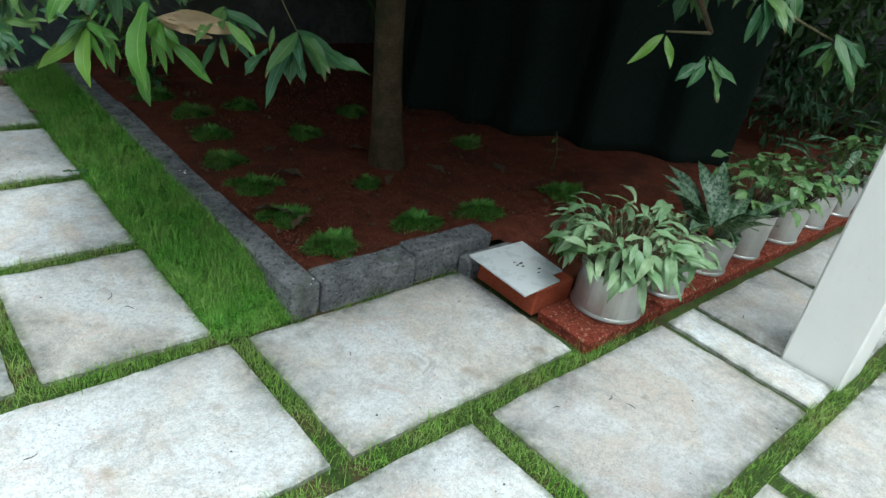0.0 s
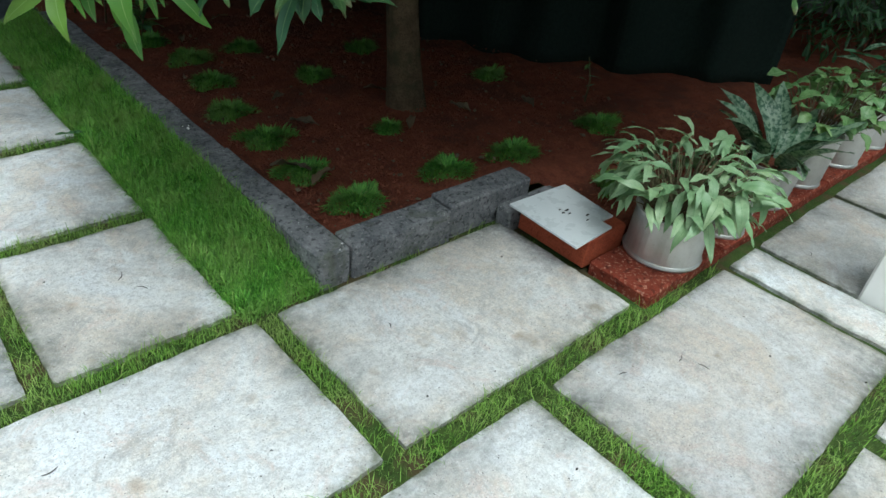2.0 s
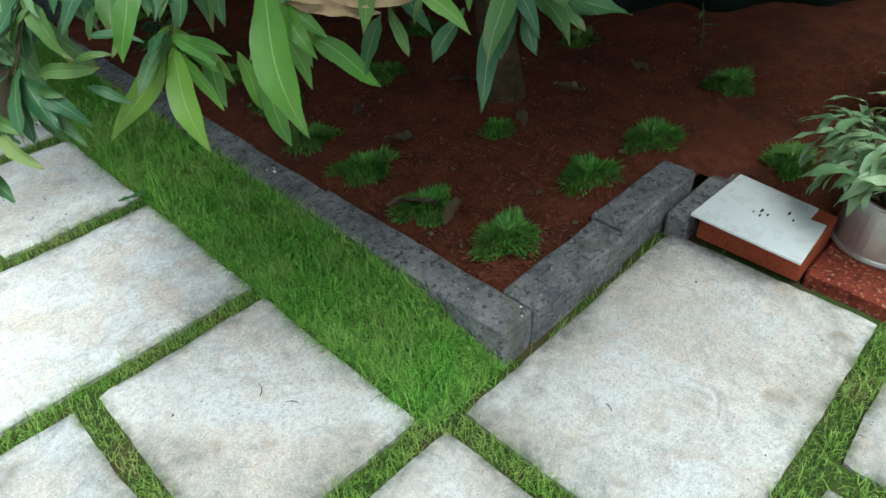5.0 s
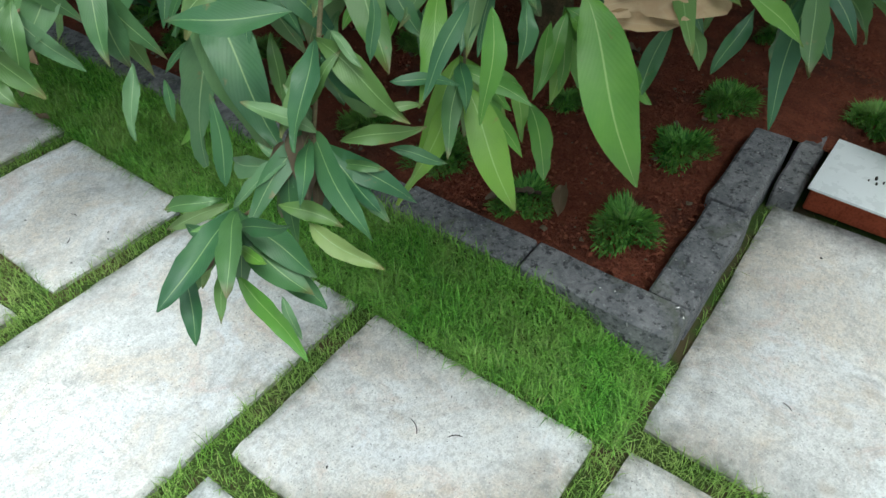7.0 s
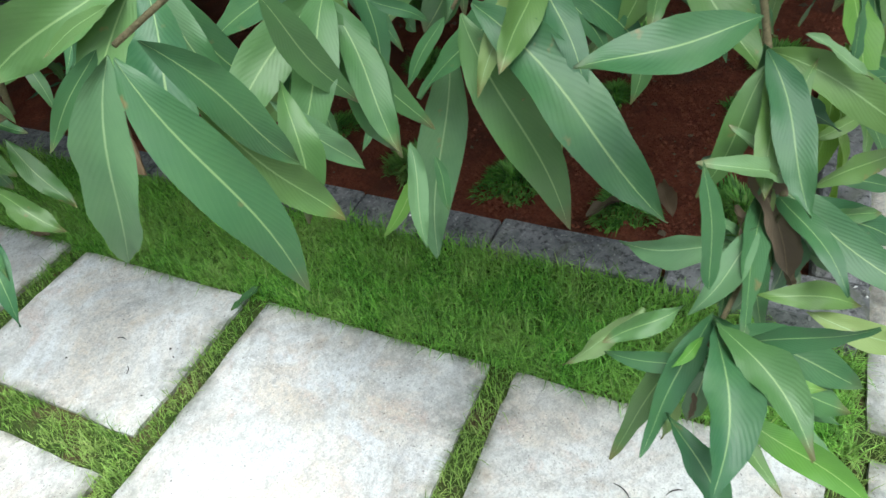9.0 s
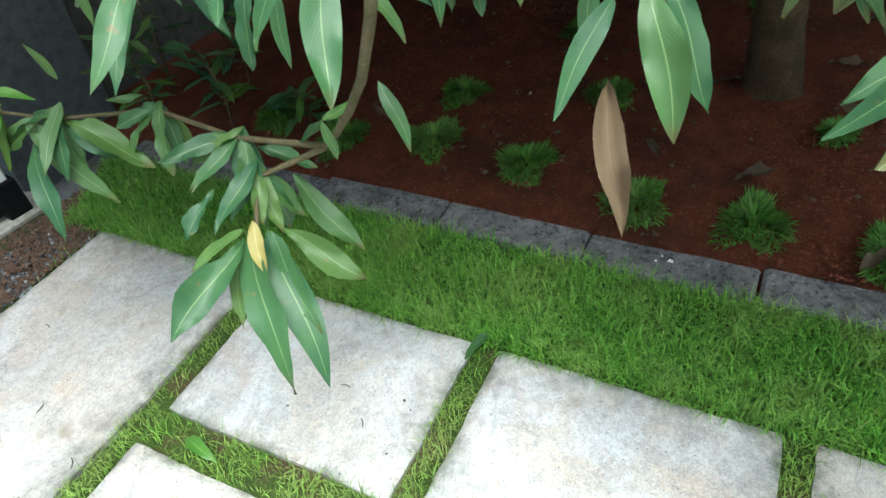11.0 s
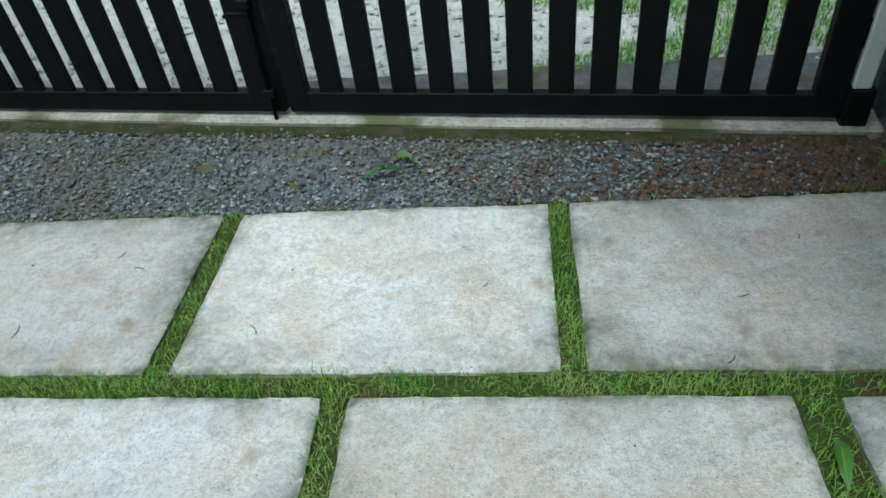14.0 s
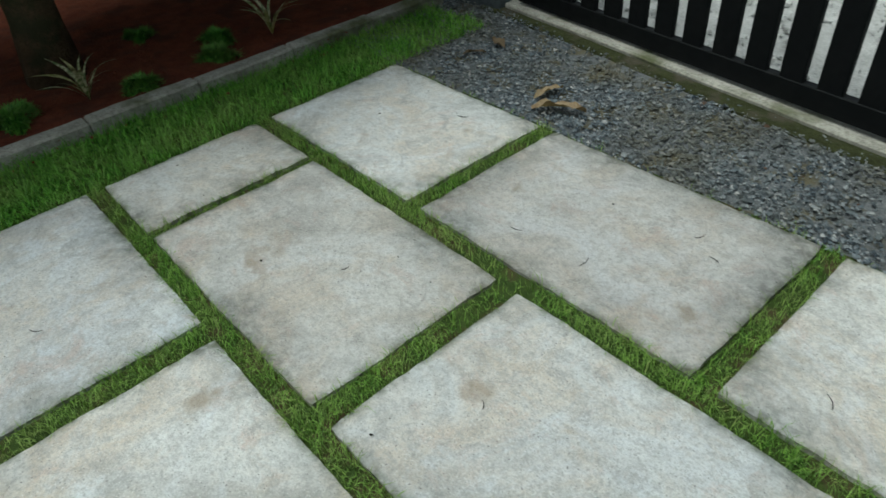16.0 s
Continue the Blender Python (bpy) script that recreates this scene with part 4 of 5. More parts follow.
def crown(name, parent, boxes, count, size, seed):
    """Many joined leaves filling ellipsoids: the high crown that shades the bed."""
    g = np.random.default_rng(seed)
    base = [(0, 0, 0), (-0.12, 0.4, 0.02), (0.0, 0.45, -0.02), (0.12, 0.4, 0.02), (0, 1, -0.12)]
    tri = [(0, 2, 1), (0, 3, 2), (1, 2, 4), (2, 3, 4)]
    uv = [(0.5, 0), (0, 0.4), (0.5, 0.45), (1, 0.4), (0.5, 1)]
    verts, faces, uvs = [], [], []
    for k in range(count):
        c, r = boxes[k % len(boxes)]
        d = Vector(g.normal(0, 1, 3)).normalized() * (g.uniform(0.1, 1) ** 0.4)
        p = Vector(c) + Vector((d.x * r[0], d.y * r[1], d.z * r[2]))
        dirn = Vector((g.normal(0, 1), g.normal(0, 1), g.normal(-0.7, 0.5)))
        m = leaf_pose(p, p + dirn.normalized() * size * g.uniform(0.7, 1.3), (g.normal(0, 0.5), g.normal(0, 0.5), 1))
        n = len(verts)
        verts += [tuple(m @ Vector(b)) for b in base]
        faces += [tuple(n + i for i in f) for f in tri]
        uvs += uv
    return tagged(sheet(name, verts, faces, MANGO, parent, uvs), kind="stuff")


# Mostly unseen foliage; ellipsoids are added and placed to shade bed, strip and stones.
crown("crown", mango, [((1.3, 1.2, 2.3), (1.5, 1.4, 0.7)), ((2.6, 1.4, 2.3), (1.4, 1.5, 0.7)), ((0.5, 1.6, 1.9), (0.7, 1.3, 0.5)), ((1.8, 0.1, 2.0), (1.2, 0.6, 0.5)), ((2.4, 2.4, 1.8), (1.6, 0.6, 0.7)), ((3.6, 0.6, 2.0), (1.2, 1.2, 0.8)), ((0.03, 1.9, 1.6), (0.50, 0.8, 0.28)), ((0.2, 0.55, 1.55), (0.4, 0.55, 0.26)), ((3.0, 2.75, 1.2), (1.6, 0.3, 0.8)), ((4.9, 1.4, 1.4), (0.6, 1.6, 1.0)), ((1.6, -0.2, 1.55), (0.9, 0.4, 0.3)), ((0.35, 2.0, 2.2), (1.0, 1.0, 0.6)), ((0.6, -0.1, 2.2), (1.1, 0.9, 0.5)), ((3.2, 0.9, 2.9), (2.4, 2.0, 0.5)), ((1.2, 1.6, 2.9), (1.6, 1.5, 0.4)), ((-0.15, 2.05, 2.6), (0.85, 0.85, 0.35)), ((0.2, -0.5, 2.7), (0.8, 0.6, 0.3)), ((2.6, 1.5, 1.75), (1.5, 1.3, 0.4)), ((5.3, 0.2, 1.0), (0.5, 1.5, 0.9)), ((4.2, -0.6, 2.5), (1.6, 1.2, 0.5)), ((2.8, -0.7, 2.8), (1.3, 0.7, 0.4)), ((2.0, 1.3, 1.6), (1.2, 1.0, 0.25)), ((1.0, 1.9, 1.7), (0.9, 0.8, 0.3)), ((4.6, 2.2, 2.2), (1.4, 1.0, 0.6))], 54000, 0.20, 3)


# ---- pots ----
def pot(at, r, h, kind, seed, taper=1.12):
    """A turned tin pot with a rolled rim and a foot ring, soil and a plant."""
    g = empty("pot_plant", at)
    r2 = r * taper
    prof = [(r * 0.2, 0.0), (r * 1.03, 0.0), (r * 1.05, 0.006), (r * 1.03, 0.013), (r, 0.016), (r + (r2 - r) * 0.4, h * 0.4), (r + (r2 - r) * 0.42, h * 0.42), (r2, h - 0.012), (r2 * 1.05, h - 0.006), (r2 * 1.05, h), (r2 * 0.98, h), (r2 * 0.95, h - 0.02), (r2 * 0.2, h - 0.021)]
    part("pot", lathe(prof), TIN, g, smooth=False)
    part("potting_soil", lathe([(r2 * 0.1, h - 0.03), (r2 * 0.94, h - 0.024), (r2 * 0.6, h - 0.012), (r2 * 0.1, h - 0.006)], 20), SOIL, g, smooth=True)
    q = random.Random(seed)
    kinds, count, lo, hi, wide, up, stem = PLANTS[kind]
    for k in range(count):
        a, rr = k * 2.399 + q.uniform(-0.3, 0.3), r2 * 0.75 * math.sqrt(q.random())
        b = Vector((rr * math.cos(a), rr * math.sin(a), h - 0.012))
        ln = q.uniform(lo, hi)
        lift = q.uniform(0.3, 1.0) * up
        top = b + Vector((math.cos(a) * wide * q.uniform(0.3, 1), math.sin(a) * wide * q.uniform(0.3, 1), lift))
        host = g
        if stem:
            host = part("stalk", tube([b, b.lerp(top, 0.6) + Vector((0, 0, lift * 0.1)), top], [0.0025, 0.002, 0.0015], 5), TWIG, g, smooth=True)
        ob = new("leaf", q.choice(kinds))
        a2 = a + (q.uniform(-1.1, 1.1) if stem else 0.0)
        dirn = Vector((math.cos(a2), math.sin(a2), q.uniform(-1.2, 0.35) if stem else q.uniform(0.2, 1.3)))
        s = top if stem else b
        ob.matrix_basis = leaf_pose(s, s + dirn.normalized() * ln, (math.cos(a) * 0.2 + q.uniform(-0.3, 0.3), math.sin(a) * 0.2 + q.uniform(-0.3, 0.3), 1))
        ob.parent = host
    return g


SILVER_LEAVES = [leaf_mesh("leaf", SILVER, 0.22 + 0.03 * k, 0.25 + 0.14 * k, 0.1, 0.02, k) for k in range(3)]
STRIPED_LEAVES = [leaf_mesh("leaf", STRIPED, 0.24, 0.25 + 0.12 * k, 0.14, 0.01, k) for k in range(2)]
ROUND_LEAVES = [leaf_mesh("leaf", ROUNDLEAF, 0.75, 0.2, 0.1, 0.03, k, 0.42) for k in range(2)]
PLANTS = {
    "silver": (SILVER_LEAVES, 190, 0.085, 0.145, 0.14, 0.19, True),
    "silver_small": (SILVER_LEAVES, 34, 0.08, 0.12, 0.07, 0.13, True),
    "striped": (STRIPED_LEAVES, 24, 0.20, 0.32, 0.03, 0.05, False),
    "round": (ROUND_LEAVES, 75, 0.055, 0.085, 0.13, 0.19, True),
    "dark": (STRIPED_LEAVES + MANGO_LEAVES, 26, 0.10, 0.20, 0.08, 0.22, True),
}
P = LEDGE + 0.002
for at, r, h, kind, text in [((1.262, -0.535, P), 0.126, 0.165, "silver", "tin pot with a bushy silver-green leafy plant"), ((1.585, -0.565, P), 0.088, 0.16, "silver_small", "small tin pot with silvery drooping leaves"), ((1.94, -0.54, P), 0.102, 0.17, "striped", "tin pot with long dark leaves striped silver"), ((2.26, -0.545, P), 0.10, 0.22, "round", "tall tin pot with rounded bright green leaves"), ((2.635, -0.55, P), 0.11, 0.20, "round", "tin pot with small rounded green leaves"), ((3.0, -0.56, P), 0.095, 0.19, "dark", "tin pot with a dark leafy shrub"), ((3.37, -0.56, P), 0.095, 0.19, "dark", "tin pot with thin dark leaves"), ((3.72, -0.56, P), 0.10, 0.19, "round", "tin pot with a green plant beside the far pots"), ((4.1, -0.56, P), 0.10, 0.19, "dark", "tin pot with a dark shrub at the end of the row")]:
    tagged(pot(at, r, h, kind, int(at[0] * 100), 0.95 if kind == "silver" else 1.12), text, "potted plant", "row of pot plants on the ledge")


# ---- tufts in the bed ----
def tuft(x, y, size, seed, z=SOIL_Z):
    """A dense low mound of short broad blades with an uneven outline."""
    g = np.random.default_rng(seed)
    n = int(1500 * size / 0.12)
    a, u = g.uniform(0, math.tau, n), np.sqrt(g.uniform(0, 1, n))
    lobe = 1 + 0.22 * np.sin(3 * a + seed) + 0.14 * np.sin(5 * a + 2.3 * seed)
    r = size * u * lobe
    roots = np.stack([x + r * np.cos(a), y + r * np.sin(a) * 0.72, z - 0.008 + 0.022 * (1 - u * u)], 1)
    ob = blades("grass_tuft", roots, TUFT, 0.036, 0.0062, 0.85, seed=seed)
    return tagged(ob, "clump of green lawn grass planted in red soil", "grass clump", "grass clumps in the bed")


for k, (x, y, s) in enumerate([(0.555, 0.21, 0.10), (0.507, 0.475, 0.09), (0.531, 0.778, 0.10), (0.527, 1.06, 0.09), (0.62, 1.40, 0.09), (0.967, 0.223, 0.10), (1.30, 0.20, 0.10), (1.842, 0.881, 0.09), (1.86, 0.19, 0.10), (1.06, 1.27, 0.08), (0.65, 1.72, 0.09), (0.58, 2.02, 0.09), (0.95, 1.75, 0.08), (1.0, 0.62, 0.05), (1.5, 1.5, 0.08), (0.62, 2.3, 0.08), (1.45, -0.20, 0.085)]):
    tuft(x, y, s, 100 + k)


def strap_plant(x, y, z, seed, size):
    g = empty("variegated_plant", (x, y, z))
    q = random.Random(seed)
    for k in range(13):
        a = k * 2.4
        ob = new("leaf", VARIEG_LEAVES[k % 2])
        ob.matrix_basis = leaf_pose((0, 0, 0), (math.cos(a) * size * q.uniform(0.4, 0.9), math.sin(a) * size * q.uniform(0.4, 0.9), size * q.uniform(0.45, 0.9)), (math.cos(a) * 0.2, math.sin(a) * 0.2, 1))
        ob.parent = g
    return tagged(g, "small plant with cream-striped strap leaves in red soil", "plant", "striped plants in the far bed")


VARIEG_LEAVES = [leaf_mesh("leaf", VARIEG, 0.075, 0.35 + 0.2 * k, 0.12, 0.004, k) for k in range(2)]
strap_plant(-4.41, 1.48, 0.03, 1, 0.22)
strap_plant(-4.42, 2.34, 0.03, 2, 0.24)
for k, (x, y, s) in enumerate([(-4.38, 1.68, 0.09), (-4.42, 2.05, 0.10), (-4.6, 2.15, 0.08), (-4.5, 1.2, 0.12), (-4.95, 1.9, 0.08)]):
    tuft(x, y, s, 200 + k, 0.02)
far_tree = empty("far_tree")
part("trunk", tube([(-4.80, 1.46, -0.02), (-4.81, 1.48, 0.3), (-4.84, 1.5, 1.2), (-4.86, 1.5, 2.2)], [0.13, 0.10, 0.09, 0.07], 14), BARK, far_tree, smooth=True)
for pts in ([(-4.7, 1.5, 2.0), (-4.4, 2.0, 2.4), (-4.1, 2.5, 2.6)], [(-4.7, 1.5, 2.0), (-5.2, 1.0, 2.5), (-5.5, 0.7, 2.7)], [(-4.7, 1.5, 2.1), (-4.5, 0.9, 2.6), (-4.4, 0.4, 2.7)]):
    part("limb", tube(pts, [0.05, 0.035, 0.015], 8), BARK, far_tree, smooth=True)
# Unseen crown, spread over the kerb to keep the far strip in shade.
crown("crown", far_tree, [((-5.0, 1.6, 2.2), (1.0, 1.6, 0.6)), ((-5.0, 0.4, 2.2), (1.0, 1.2, 0.5)), ((-5.0, 2.7, 2.1), (1.0, 0.8, 0.5)), ((-5.4, 1.6, 1.5), (0.6, 1.8, 0.6)), ((-4.35, 2.0, 1.7), (0.35, 1.4, 0.3)), ((-4.40, 1.4, 2.1), (0.40, 1.7, 0.35))], 24000, 0.20, 8)
tagged(far_tree, "shade tree with a dark trunk in the far bed", "tree")


# ---- shade net at the back of the bed ----
def net_line(s):
    return 2.15 + 1.3 * max(s, 0.0) ** 1.6 + 0.05 * math.sin(s * 25), 1.9 - 1.75 * s


def net_panel(s0, s1):
    verts, faces = [], []
    nu, nv = 26, 22
    for j in range(nv + 1):
        for i in range(nu + 1):
            s, h = s0 + (s1 - s0) * i / nu, j / nv
            x, y = net_line(s)
            f = 0.05 * math.sin(s * 34 + h * 2) + 0.04 * noise.noise(Vector((s * 8, h * 3, 1)))
            spread = (1 - h) ** 2 * 0.22
            verts.append((x - spread + f, y - spread * 0.4 + f * 0.5, 0.05 + 1.55 * h + 0.03 * h * noise.noise(Vector((s * 6, h, 5)))))
    for j in range(nv):
        for i in range(nu):
            k = j * (nu + 1) + i
            faces.append((k, k + 1, k + nu + 2, k + nu + 1))
    return verts, faces


NET = mottled("dark_green_net", (0.006, 0.013, 0.010), (0.014, 0.028, 0.021), 60, 0.5, 0.002, 0.85)
net = empty("shade_net")
for k in range(3):
    panel = sheet("net_panel", *net_panel(k / 3 - 0.01, (k + 1) / 3 + 0.01), NET, net, smooth=True)
    panel.modifiers.new("thickness", "SOLIDIFY").thickness = 0.003 + 0.001 * k
rope_points = [(*net_line(k / 12), 1.605 - 0.03 * math.sin(k * math.pi / 2) ** 2) for k in range(13)]
part("top_rope", tube(rope_points, [0.006] * 13, 6), TWIG, net, smooth=True)
for s in (0.0, 0.5, 1.0):
    x, y = net_line(s)
    part("stake", tube([(x + 0.05, y + 0.03, 0.0), (x + 0.05, y + 0.03, 0.9), (x + 0.04, y + 0.02, 1.66)], [0.018, 0.017, 0.016], 9), BARK, net, smooth=True)
tagged(net, "dark green shade net hanging in folds behind the bed", "net")

# shrubs behind the pots
shrub = empty("shrub")
for k in range(7):
    a = k * 0.9
    twig(shrub, [(4.7, 0.05, 0.0), (4.7 + 0.2 * math.cos(a), 0.05 + 0.2 * math.sin(a), 0.4), (4.7 + 0.45 * math.cos(a), 0.05 + 0.35 * math.sin(a), 0.75)], 0.01, 0.004)
crown("foliage", shrub, [((4.7, 0.05, 0.6), (0.6, 0.5, 0.4)), ((4.2, 0.15, 0.4), (0.4, 0.3, 0.3))], 600, 0.10, 12)
tagged(shrub, "dark leafy shrub behind the row of pots", "shrub")


# young plants by the wall corner
def seedling(x, y, h, seed, kinds, count, size):
    q = random.Random(seed)
    g = empty("young_plant", (x, y, SOIL_Z - 0.01))
    part("stem", tube([(0, 0, 0), (0.02, 0.01, h * 0.5), (0.0, 0.03, h)], [0.006, 0.005, 0.003], 7), TWIG, g, smooth=True)
    for k in range(count):
        a, s = k * 2.4, h * (0.35 + 0.65 * k / count)
        ob = new("leaf", q.choice(kinds))
        d = Vector((math.cos(a), math.sin(a), q.uniform(-0.5, 0.6))).normalized() * size * q.uniform(0.7, 1.2)
        ob.matrix_basis = leaf_pose((0.01, 0.02, s), Vector((0.01, 0.02, s)) + d, (0.2 * math.cos(a), 0.2 * math.sin(a), 1))
        ob.parent = g
    return tagged(g, "young leafy plant in red soil by the wall", "plant", "young plants along the wall")


for k, (x, y, h) in enumerate([(0.52, 2.42, 0.30), (0.45, 2.68, 0.35), (0.78, 2.55, 0.32), (0.68, 2.85, 0.45), (1.05, 2.75, 0.4), (0.60, 2.15, 0.16)]):
    seedling(x, y, h, k, MANGO_LEAVES + FRESH_LEAVES[:1], 16, 0.14)
seedling(2.05, 0.42, 0.22, 31, MANGO_LEAVES, 5, 0.07)


# ---- loose litter ----
def litter(x, y, z, size, turn, kinds, text="dry fallen leaf on the ground"):
    ob = new("fallen_leaf", kinds[int(abs(x * 100)) % len(kinds)])
    d = Vector((math.cos(radians(turn)), math.sin(radians(turn)), 0.04)) * size
    ob.matrix_basis = leaf_pose((x, y, z), Vector((x, y, z)) + d, (0.1, 0.1, 1))
    return tagged(ob, text, "fallen leaf", "fallen leaves")


for x, y, z, s, a, k in [(-1.42, 2.75, 0.0, 0.13, 200, MANGO_LEAVES), (-1.37, 2.78, 0.004, 0.10, 150, MANGO_LEAVES), (-3.04, 2.62, 0.002, 0.20, 28, PALE_LEAVES), (-3.09, 2.69, 0.0, 0.13, 75, PALE_LEAVES), (0.10, 1.35, 0.012, 0.06, 80, SEAR_LEAVES), (0.03, 1.27, 0.015, 0.10, 170, MANGO_LEAVES), (-0.47, 1.76, 0.012, 0.11, 260, FRESH_LEAVES), (0.42, 0.55, 0.09, 0.15, 310, SEAR_LEAVES), (0.47, 0.36, 0.09, 0.13, 20, SEAR_LEAVES), (1.05, 0.55, 0.09, 0.12, 40, SEAR_LEAVES), (1.4, 0.55, 0.09, 0.12, 100, SEAR_LEAVES), (0.75, 0.75, 0.09, 0.12, 130, SEAR_LEAVES), (0.8, 1.1, 0.09, 0.10, 210, SEAR_LEAVES), (0.7, 1.9, 0.09, 0.10, 60, SEAR_LEAVES), (1.0, 2.2, 0.09, 0.11, 10, SEAR_LEAVES), (1.7, 0.45, 0.09, 0.12, 70, SEAR_LEAVES), (1.15, 1.0, 0.09, 0.13, 300, SEAR_LEAVES), (-3.6, 2.80, 0.0, 0.10, 40, SEAR_LEAVES), (-3.5, 2.95, 0.0, 0.12, 160, SEAR_LEAVES), (0.0, 2.0, 0.02, 0.07, 100, SEAR_LEAVES)]:
    litter(x, y, z, s, a, k)
chips = np.concatenate([scatter(9000, 0.36, 2.2, 0.07, 2.3, SOIL_Z + 0.010, 41), scatter(2600, 0.36, 1.3, 0.07, 0.8, SOIL_Z + 0.012, 49), scatter(2400, 1.22, 2.6, -0.30, 0.1, SOIL_Z + 0.004, 52), scatter(500, -4.9, -4.0, 0.8, 3.0, 0.03, 42)])
tagged(stones("soil_crumbs", chips, 0.0015, 0.0085, CLOD, 43), "loose red soil crumbs on the bed", "soil crumbs", kind="stuff")
g = np.random.default_rng(44)
flecks = scatter(520, 0.4, 2.3, 0.1, 2.3, SOIL_Z + 0.014, 45)
tagged(stones("wood_chips", flecks, 0.004, 0.014, SEAR, 46), "pale dry chips scattered on the soil", "chips", kind="stuff")

# gravel
gx = g.uniform(-4.2, 0.35, 34000)
gy = g.uniform(0, 1, 34000) * (gate_y(gx) - 0.05 - 2.555) + 2.555
keep = g.uniform(0, 1, 34000) > np.clip((gx + 1.0) * 0.6, 0, 0.6)
patch = np.sin(gx * 3.1 + 1.7 * np.sin(gy * 5.3)) + np.sin(gy * 7.7 + gx * 1.9 + 2.0)
keep &= g.uniform(0, 1, len(gx)) > np.clip(patch * 0.35, 0, 0.6)
pts = np.stack([gx, gy, np.full(34000, -0.010) + g.uniform(-0.004, 0.006, 34000)], 1)[keep]
n = Nodes("gravel_stones", 0.85, 0.25)
GRAVELSTONE = n.done(n.mix(n.ramp(n.noise(2.2, 4, 0.6), (0.45, 0.0), (0.66, 0.65)), n.ramp(n.island, (0.0, (0.040, 0.052, 0.066)), (0.6, (0.16, 0.19, 0.215)), (0.92, (0.30, 0.325, 0.345)), (1.0, (0.45, 0.45, 0.44))), (0.12, 0.105, 0.06)))
tagged(stones("gravel", pts, 0.003, 0.0115, GRAVELSTONE, 47), "loose blue-grey crushed stone before the gate", "gravel", kind="stuff")
crumb = np.stack([0.4 - np.minimum(g.gamma(2.0, 0.28, 5200), 3.0), np.zeros(5200), np.full(5200, -0.004)], 1)
crumb[:, 1] = 2.56 + g.uniform(0, 1, 5200) * (gate_y(crumb[:, 0]) - 2.61)
tagged(stones("earth_crumbs", crumb, 0.004, 0.013, mottled("brown_earth_crumbs", (0.085, 0.052, 0.036), (0.17, 0.11, 0.08), 30), 48), "dark brown earth crumbs in the gate corner", "soil crumbs", kind="stuff")

# outside the gate: verge and leaf litter
vx, vy = g.uniform(-3.2, 2.0, 40000), g.uniform(3.4, 4.8, 40000)
edge = 3.50 + 0.25 * np.sin(vx * 1.3) - 0.10 * vx
ok = (vy > edge) & (vy < edge + 0.95) & (vx > -0.75 + 0.4 * np.sin(vy * 7))
tagged(blades("verge_grass", np.stack([vx, vy, np.full(40000, -0.04)], 1)[ok], GRASS, 0.055, 0.005, 0.9, seed=5), "weedy green grass along the lane", "grass", kind="stuff")
tagged(stones("road_stones", scatter(9000, -4.5, 1.5, 3.35, 5.4, -0.03, 50), 0.005, 0.02, ROADGRIT, 51), "pale loose stones on the lane", "gravel", kind="stuff")

# ---- grass strips and joints ----
strip = scatter(46000, 0.003, KERB_X + 0.004, -0.045, 2.72, -0.016, 60)
strip2 = scatter(30000, -4.165, -3.76, -0.6, 3.1, -0.016, 61)
strip[:, 2] += 0.085 * np.clip((strip[:, 0] - 0.02) / (KERB_X - 0.02), 0, 1) ** 1.6 * np.clip((strip[:, 1] + 0.04) / 0.3, 0, 1)
tagged(blades("grass_strip", strip, GRASS, 0.052, 0.0027, 1.0, seed=62), "lush green lawn strip along the kerb", "grass", kind="stuff")
tagged(blades("grass_strip", strip2, GRASS, 0.048, 0.0030, 0.95, seed=63), "lush green lawn strip along the far kerb", "grass", kind="stuff")
COLUMNS = {
    0: [(-3.755, -2.9), (-2.84, -1.98), (-1.92, -1.06), (-1.0, -0.14), (-0.08, 0.80), (0.86, 1.74), (1.80, 2.66), (2.72, 3.6)],
    1: [(-3.755, -3.2), (-3.14, -2.28), (-2.22, -1.36), (-1.30, -0.44), (-0.38, 0.5), (0.56, 1.44), (1.50, 2.36), (2.42, 3.3)],
    2: [(-3.755, -2.7), (-2.64, -1.78), (-1.72, -0.86), (-0.80, 0.06), (0.12, 0.985), (1.055, 1.93), (1.99, 2.85), (2.91, 3.8)],
    3: [(-3.755, -3.25), (-3.20, -2.36), (-2.30, -1.46), (-1.40, -0.53), (-0.47, 0.433), (0.512, 1.41), (1.442, 1.635), (1.662, 2.33), (2.36, 3.2), (3.23, 4.1)],
    4: [(-3.755, -2.76), (-2.70, -1.83), (-1.77, -0.91), (-0.85, 0.027), (0.086, 0.967)],
    5: [(-3.755, -3.32), (-3.26, -2.38), (-2.32, -1.45), (-1.39, -0.51), (-0.455, 0.0)],
    6: [(-3.755, -2.90), (-2.82, -1.93), (-1.87, -0.97), (-0.91, 0.0)],
    7: [(-3.756, -3.385), (-3.352, -2.475), (-2.40, -1.498), (-1.437, -0.513), (-0.42, 0.0)],
    8: [(-3.755, -2.932), (-2.868, -1.948), (-1.885, -0.973), (-0.914, 0.010)],
}
jx, jy = g.uniform(-3.76, 2.0, 760000), g.uniform(-1.95, 2.555, 760000)
bare = np.ones(len(jx), bool)
for row, (y0, y1) in enumerate(ROWS):
    for x0, x1 in COLUMNS[row]:
        bare &= ~((jx > x0 - 0.002) & (jx < x1 + 0.002) & (jy > y0 - 0.002) & (jy < y1 + 0.002))
bare &= ~((jx > 0.0) & (jy > -0.06))
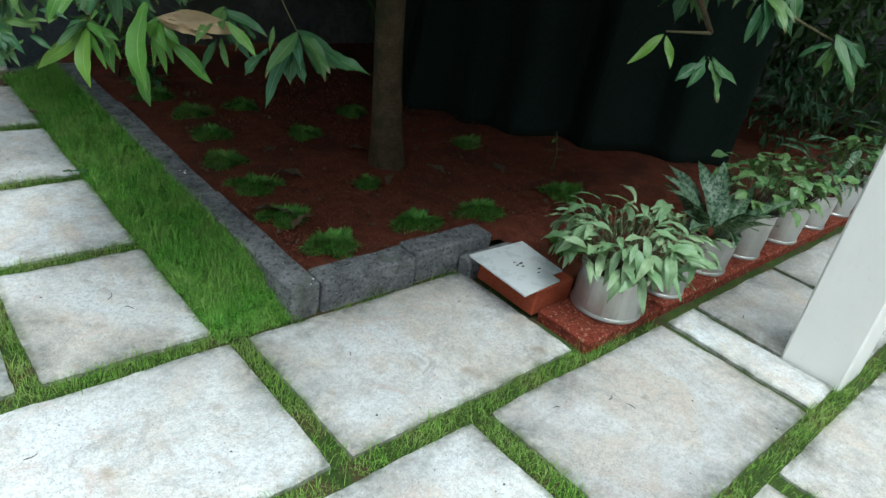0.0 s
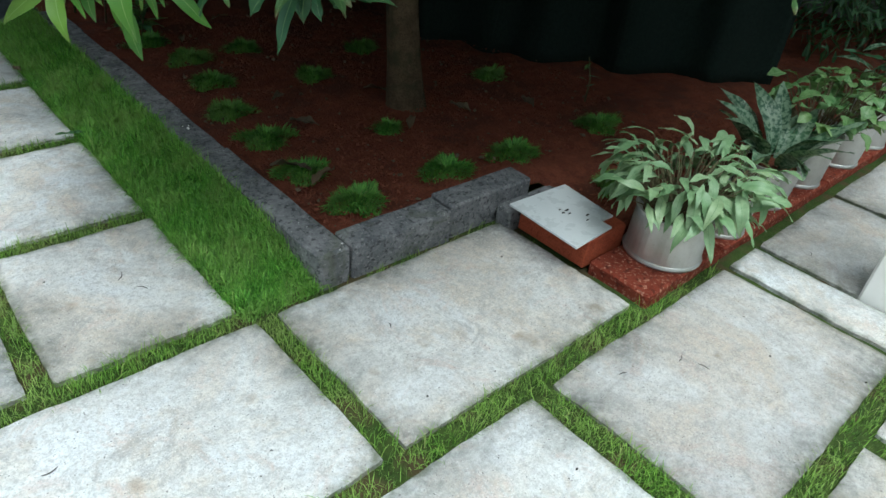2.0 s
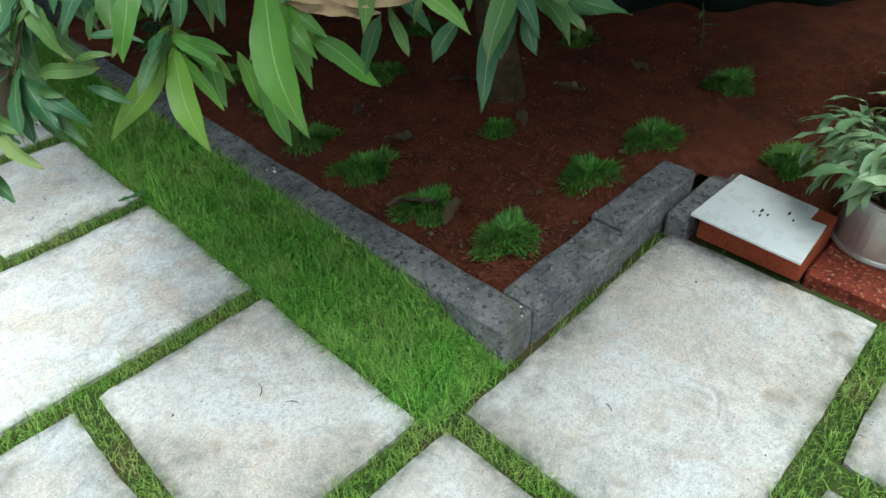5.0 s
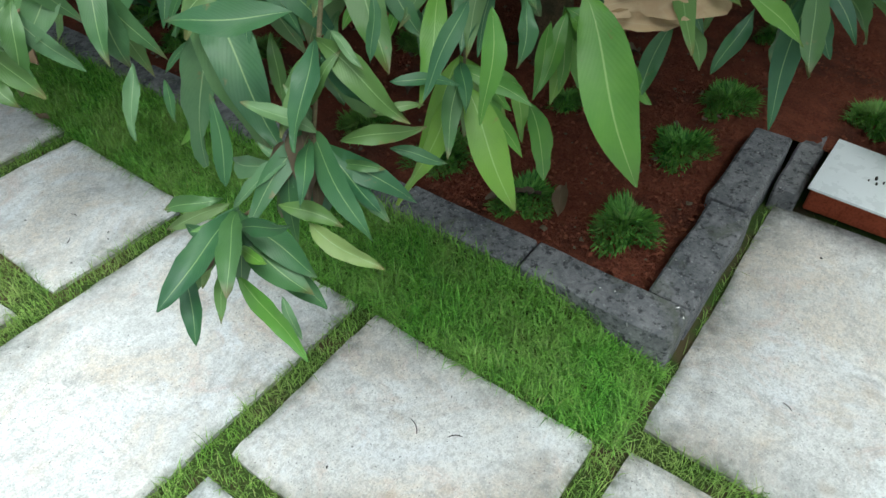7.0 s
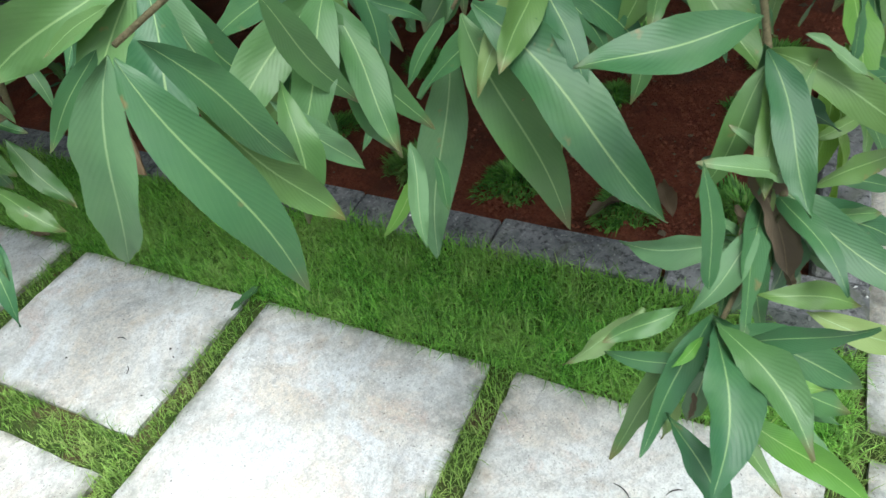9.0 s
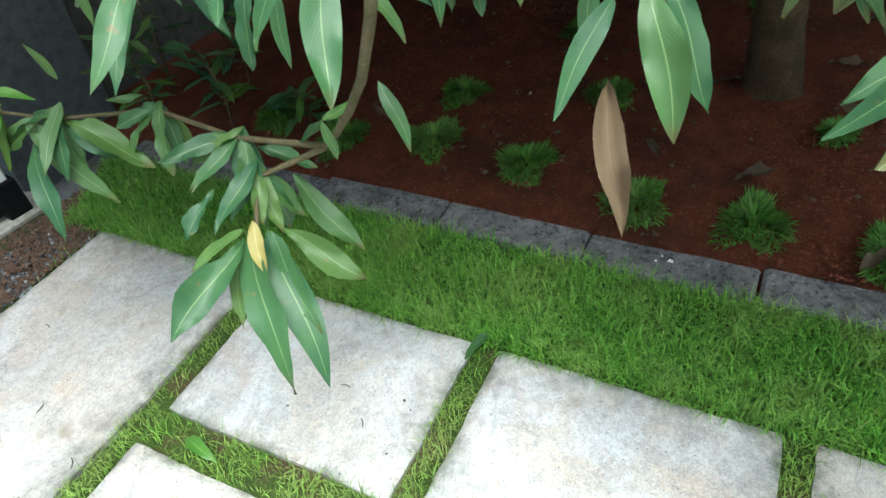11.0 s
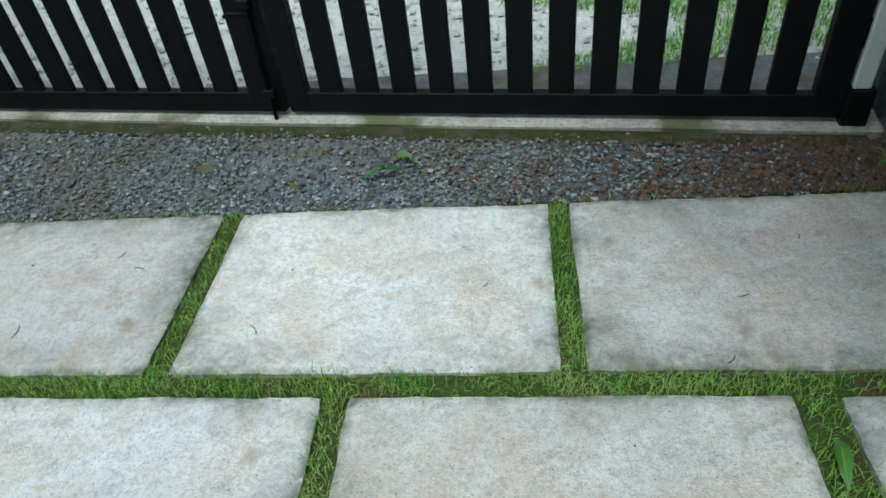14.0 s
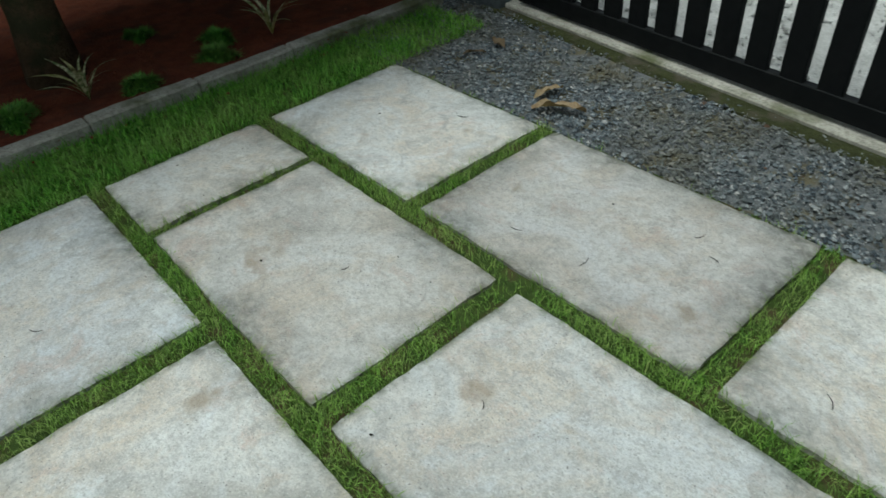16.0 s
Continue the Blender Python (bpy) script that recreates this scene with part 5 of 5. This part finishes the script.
bare &= ~((jx > 0.97) & (jy > -0.668)) & ~((jx > 1.40) & (jy > -1.24) & (jx > 1.40))
thin = np.sin(jx * 9.1 + 1.9 * np.sin(jy * 6.3)) + np.sin(jy * 8.3 + 1.4 * np.sin(jx * 5.7)) + 0.7 * np.sin(jx * 31 + jy * 27)
bare &= g.uniform(0, 1, len(jx)) > np.clip(0.15 + 0.32 * thin, 0.0, 0.85)
root = np.stack([jx, jy, np.full(len(jx), -0.016)], 1)[bare]
tagged(blades("joint_grass", root, JOINT, 0.038, 0.0019, 0.95, seed=64), "green grass growing in the paving joints", "grass", kind="stuff")

# small dark debris on the stones
bits = scatter(420, -3.7, 1.6, -1.8, 2.5, 0.003, 70)
tagged(stones("debris", bits, 0.0015, 0.0055, dirt, 71), "tiny dark bits of litter on the paving", "debris", kind="stuff")


def stick(x, y, turn, size, bend):
    c, s = math.cos(radians(turn)), math.sin(radians(turn))
    pts = [(x + c * size * k + s * bend * math.sin(k * 3), y + s * size * k - c * bend * math.sin(k * 3), 0.004) for k in (0.0, 0.25, 0.5, 0.75, 1.0)]
    return tagged(part("twig_bit", tube(pts, [0.0008, 0.0012, 0.0012, 0.001, 0.0006], 5), dirt), "thin dark twig bit lying on paving", "twig", "twig bits")


for x, y, t, s in [(0.86, -0.86, 20, 0.035), (0.90, -0.93, 100, 0.04), (0.70, -0.80, 160, 0.03), (-0.20, 0.30, 60, 0.05), (-0.15, 0.22, 130, 0.04), (1.75, -0.85, 30, 0.04), (-0.55, -0.25, 10, 0.04), (0.30, -0.30, 70, 0.03), (-0.30, 1.42, 40, 0.03), (-0.22, 1.50, 100, 0.03), (-0.55, 2.15, 20, 0.04), (-0.35, 2.35, 80, 0.03), (-1.15, 2.2, 60, 0.03), (-1.70, 2.05, 130, 0.05), (-2.2, 2.35, 70, 0.04), (-2.35, 2.05, 100, 0.06), (-2.6, 2.05, 15, 0.05), (-2.1, 2.3, 170, 0.04), (-3.2, 2.4, 30, 0.05), (-2.8, 1.6, 80, 0.03), (-2.2, 1.55, 140, 0.03), (-1.3, 1.5, 60, 0.03), (-3.2, 0.9, 40, 0.05), (-0.62, 1.95, 50, 0.04), (-3.55, 2.6, 30, 0.12), (-3.4, 2.72, 60, 0.15), (-3.7, 2.75, 10, 0.12)]:
    stick(x, y, t, s * 0.8, s * 0.12)

chip_at = np.array([(0.30, 0.93, 0.104), (0.31, 0.95, 0.104), (0.29, 0.96, 0.103), (0.33, -0.03, 0.106), (0.335, -0.015, 0.106), (0.315, -0.035, 0.106), (0.30, 0.12, 0.105), (0.29, 0.15, 0.105)])
tagged(stones("paint_chips", chip_at, 0.004, 0.010, WHITEWASH, 72), "white paint chips on the grey kerb", "paint chips", kind="stuff")

# ---- paving stones ----
paving = setting(empty("paving"), "large pale rough paving stones laid in offset rows", "paving")


def paver(x0, x1, y0, y1, seed):
    """A rough-cut slab: wavy broken edges, worn corners, uneven top; the uv holds the distance to the edge."""
    nx, ny = max(6, int((x1 - x0) / 0.03)), max(6, int((y1 - y0) / 0.03))
    verts, uvs, faces = [], [], []
    for j in range(ny + 1):
        for i in range(nx + 1):
            px, py = x0 + (x1 - x0) * i / nx, y0 + (y1 - y0) * j / ny
            q = Vector((px * 5, py * 5, seed * 1.3))
            w = noise.noise_vector(q) * 0.005 + noise.noise_vector(q * 5) * 0.0035
            side_x, side_y = i in (0, nx), j in (0, ny)
            px += (w.x if side_x else 0) + (0.002 * (1 if i == 0 else -1) if side_x and side_y else 0)
            py += (w.y if side_y else 0) + (0.002 * (1 if j == 0 else -1) if side_x and side_y else 0)
            drop = 0.0045 + 0.003 * noise.noise(q * 4) if side_x or side_y else 0
            verts.append((px, py, 0.0028 * noise.noise(q * 0.7) + 0.0016 * noise.noise(q * 3) + 0.0009 * noise.noise(q * 7) - drop))
            uvs.append((max(0.0, min(px - x0, x1 - px, py - y0, y1 - py)), 0.0))
    for j in range(ny):
        for i in range(nx):
            k = j * (nx + 1) + i
            faces.append((k, k + 1, k + nx + 2, k + nx + 1))
    rim = list(range(nx)) + [j * (nx + 1) + nx for j in range(ny)] + [ny * (nx + 1) + i for i in range(nx, 0, -1)] + [j * (nx + 1) for j in range(ny, 0, -1)]
    first = len(verts)
    verts += [(verts[k][0], verts[k][1], -0.05) for k in rim]
    uvs += [(0.0, 0.0)] * len(rim)
    for k in range(len(rim)):
        m = (k + 1) % len(rim)
        faces.append((rim[k], first + k, first + m, rim[m]))
    return verts, faces, uvs


for row, (y0, y1) in enumerate(ROWS):
    for k, (x0, x1) in enumerate(COLUMNS[row]):
        v, f, uv = paver(x0, x1, y0, y1, row * 20 + k)
        sheet("paver", v, f, STONE, paving, uv)
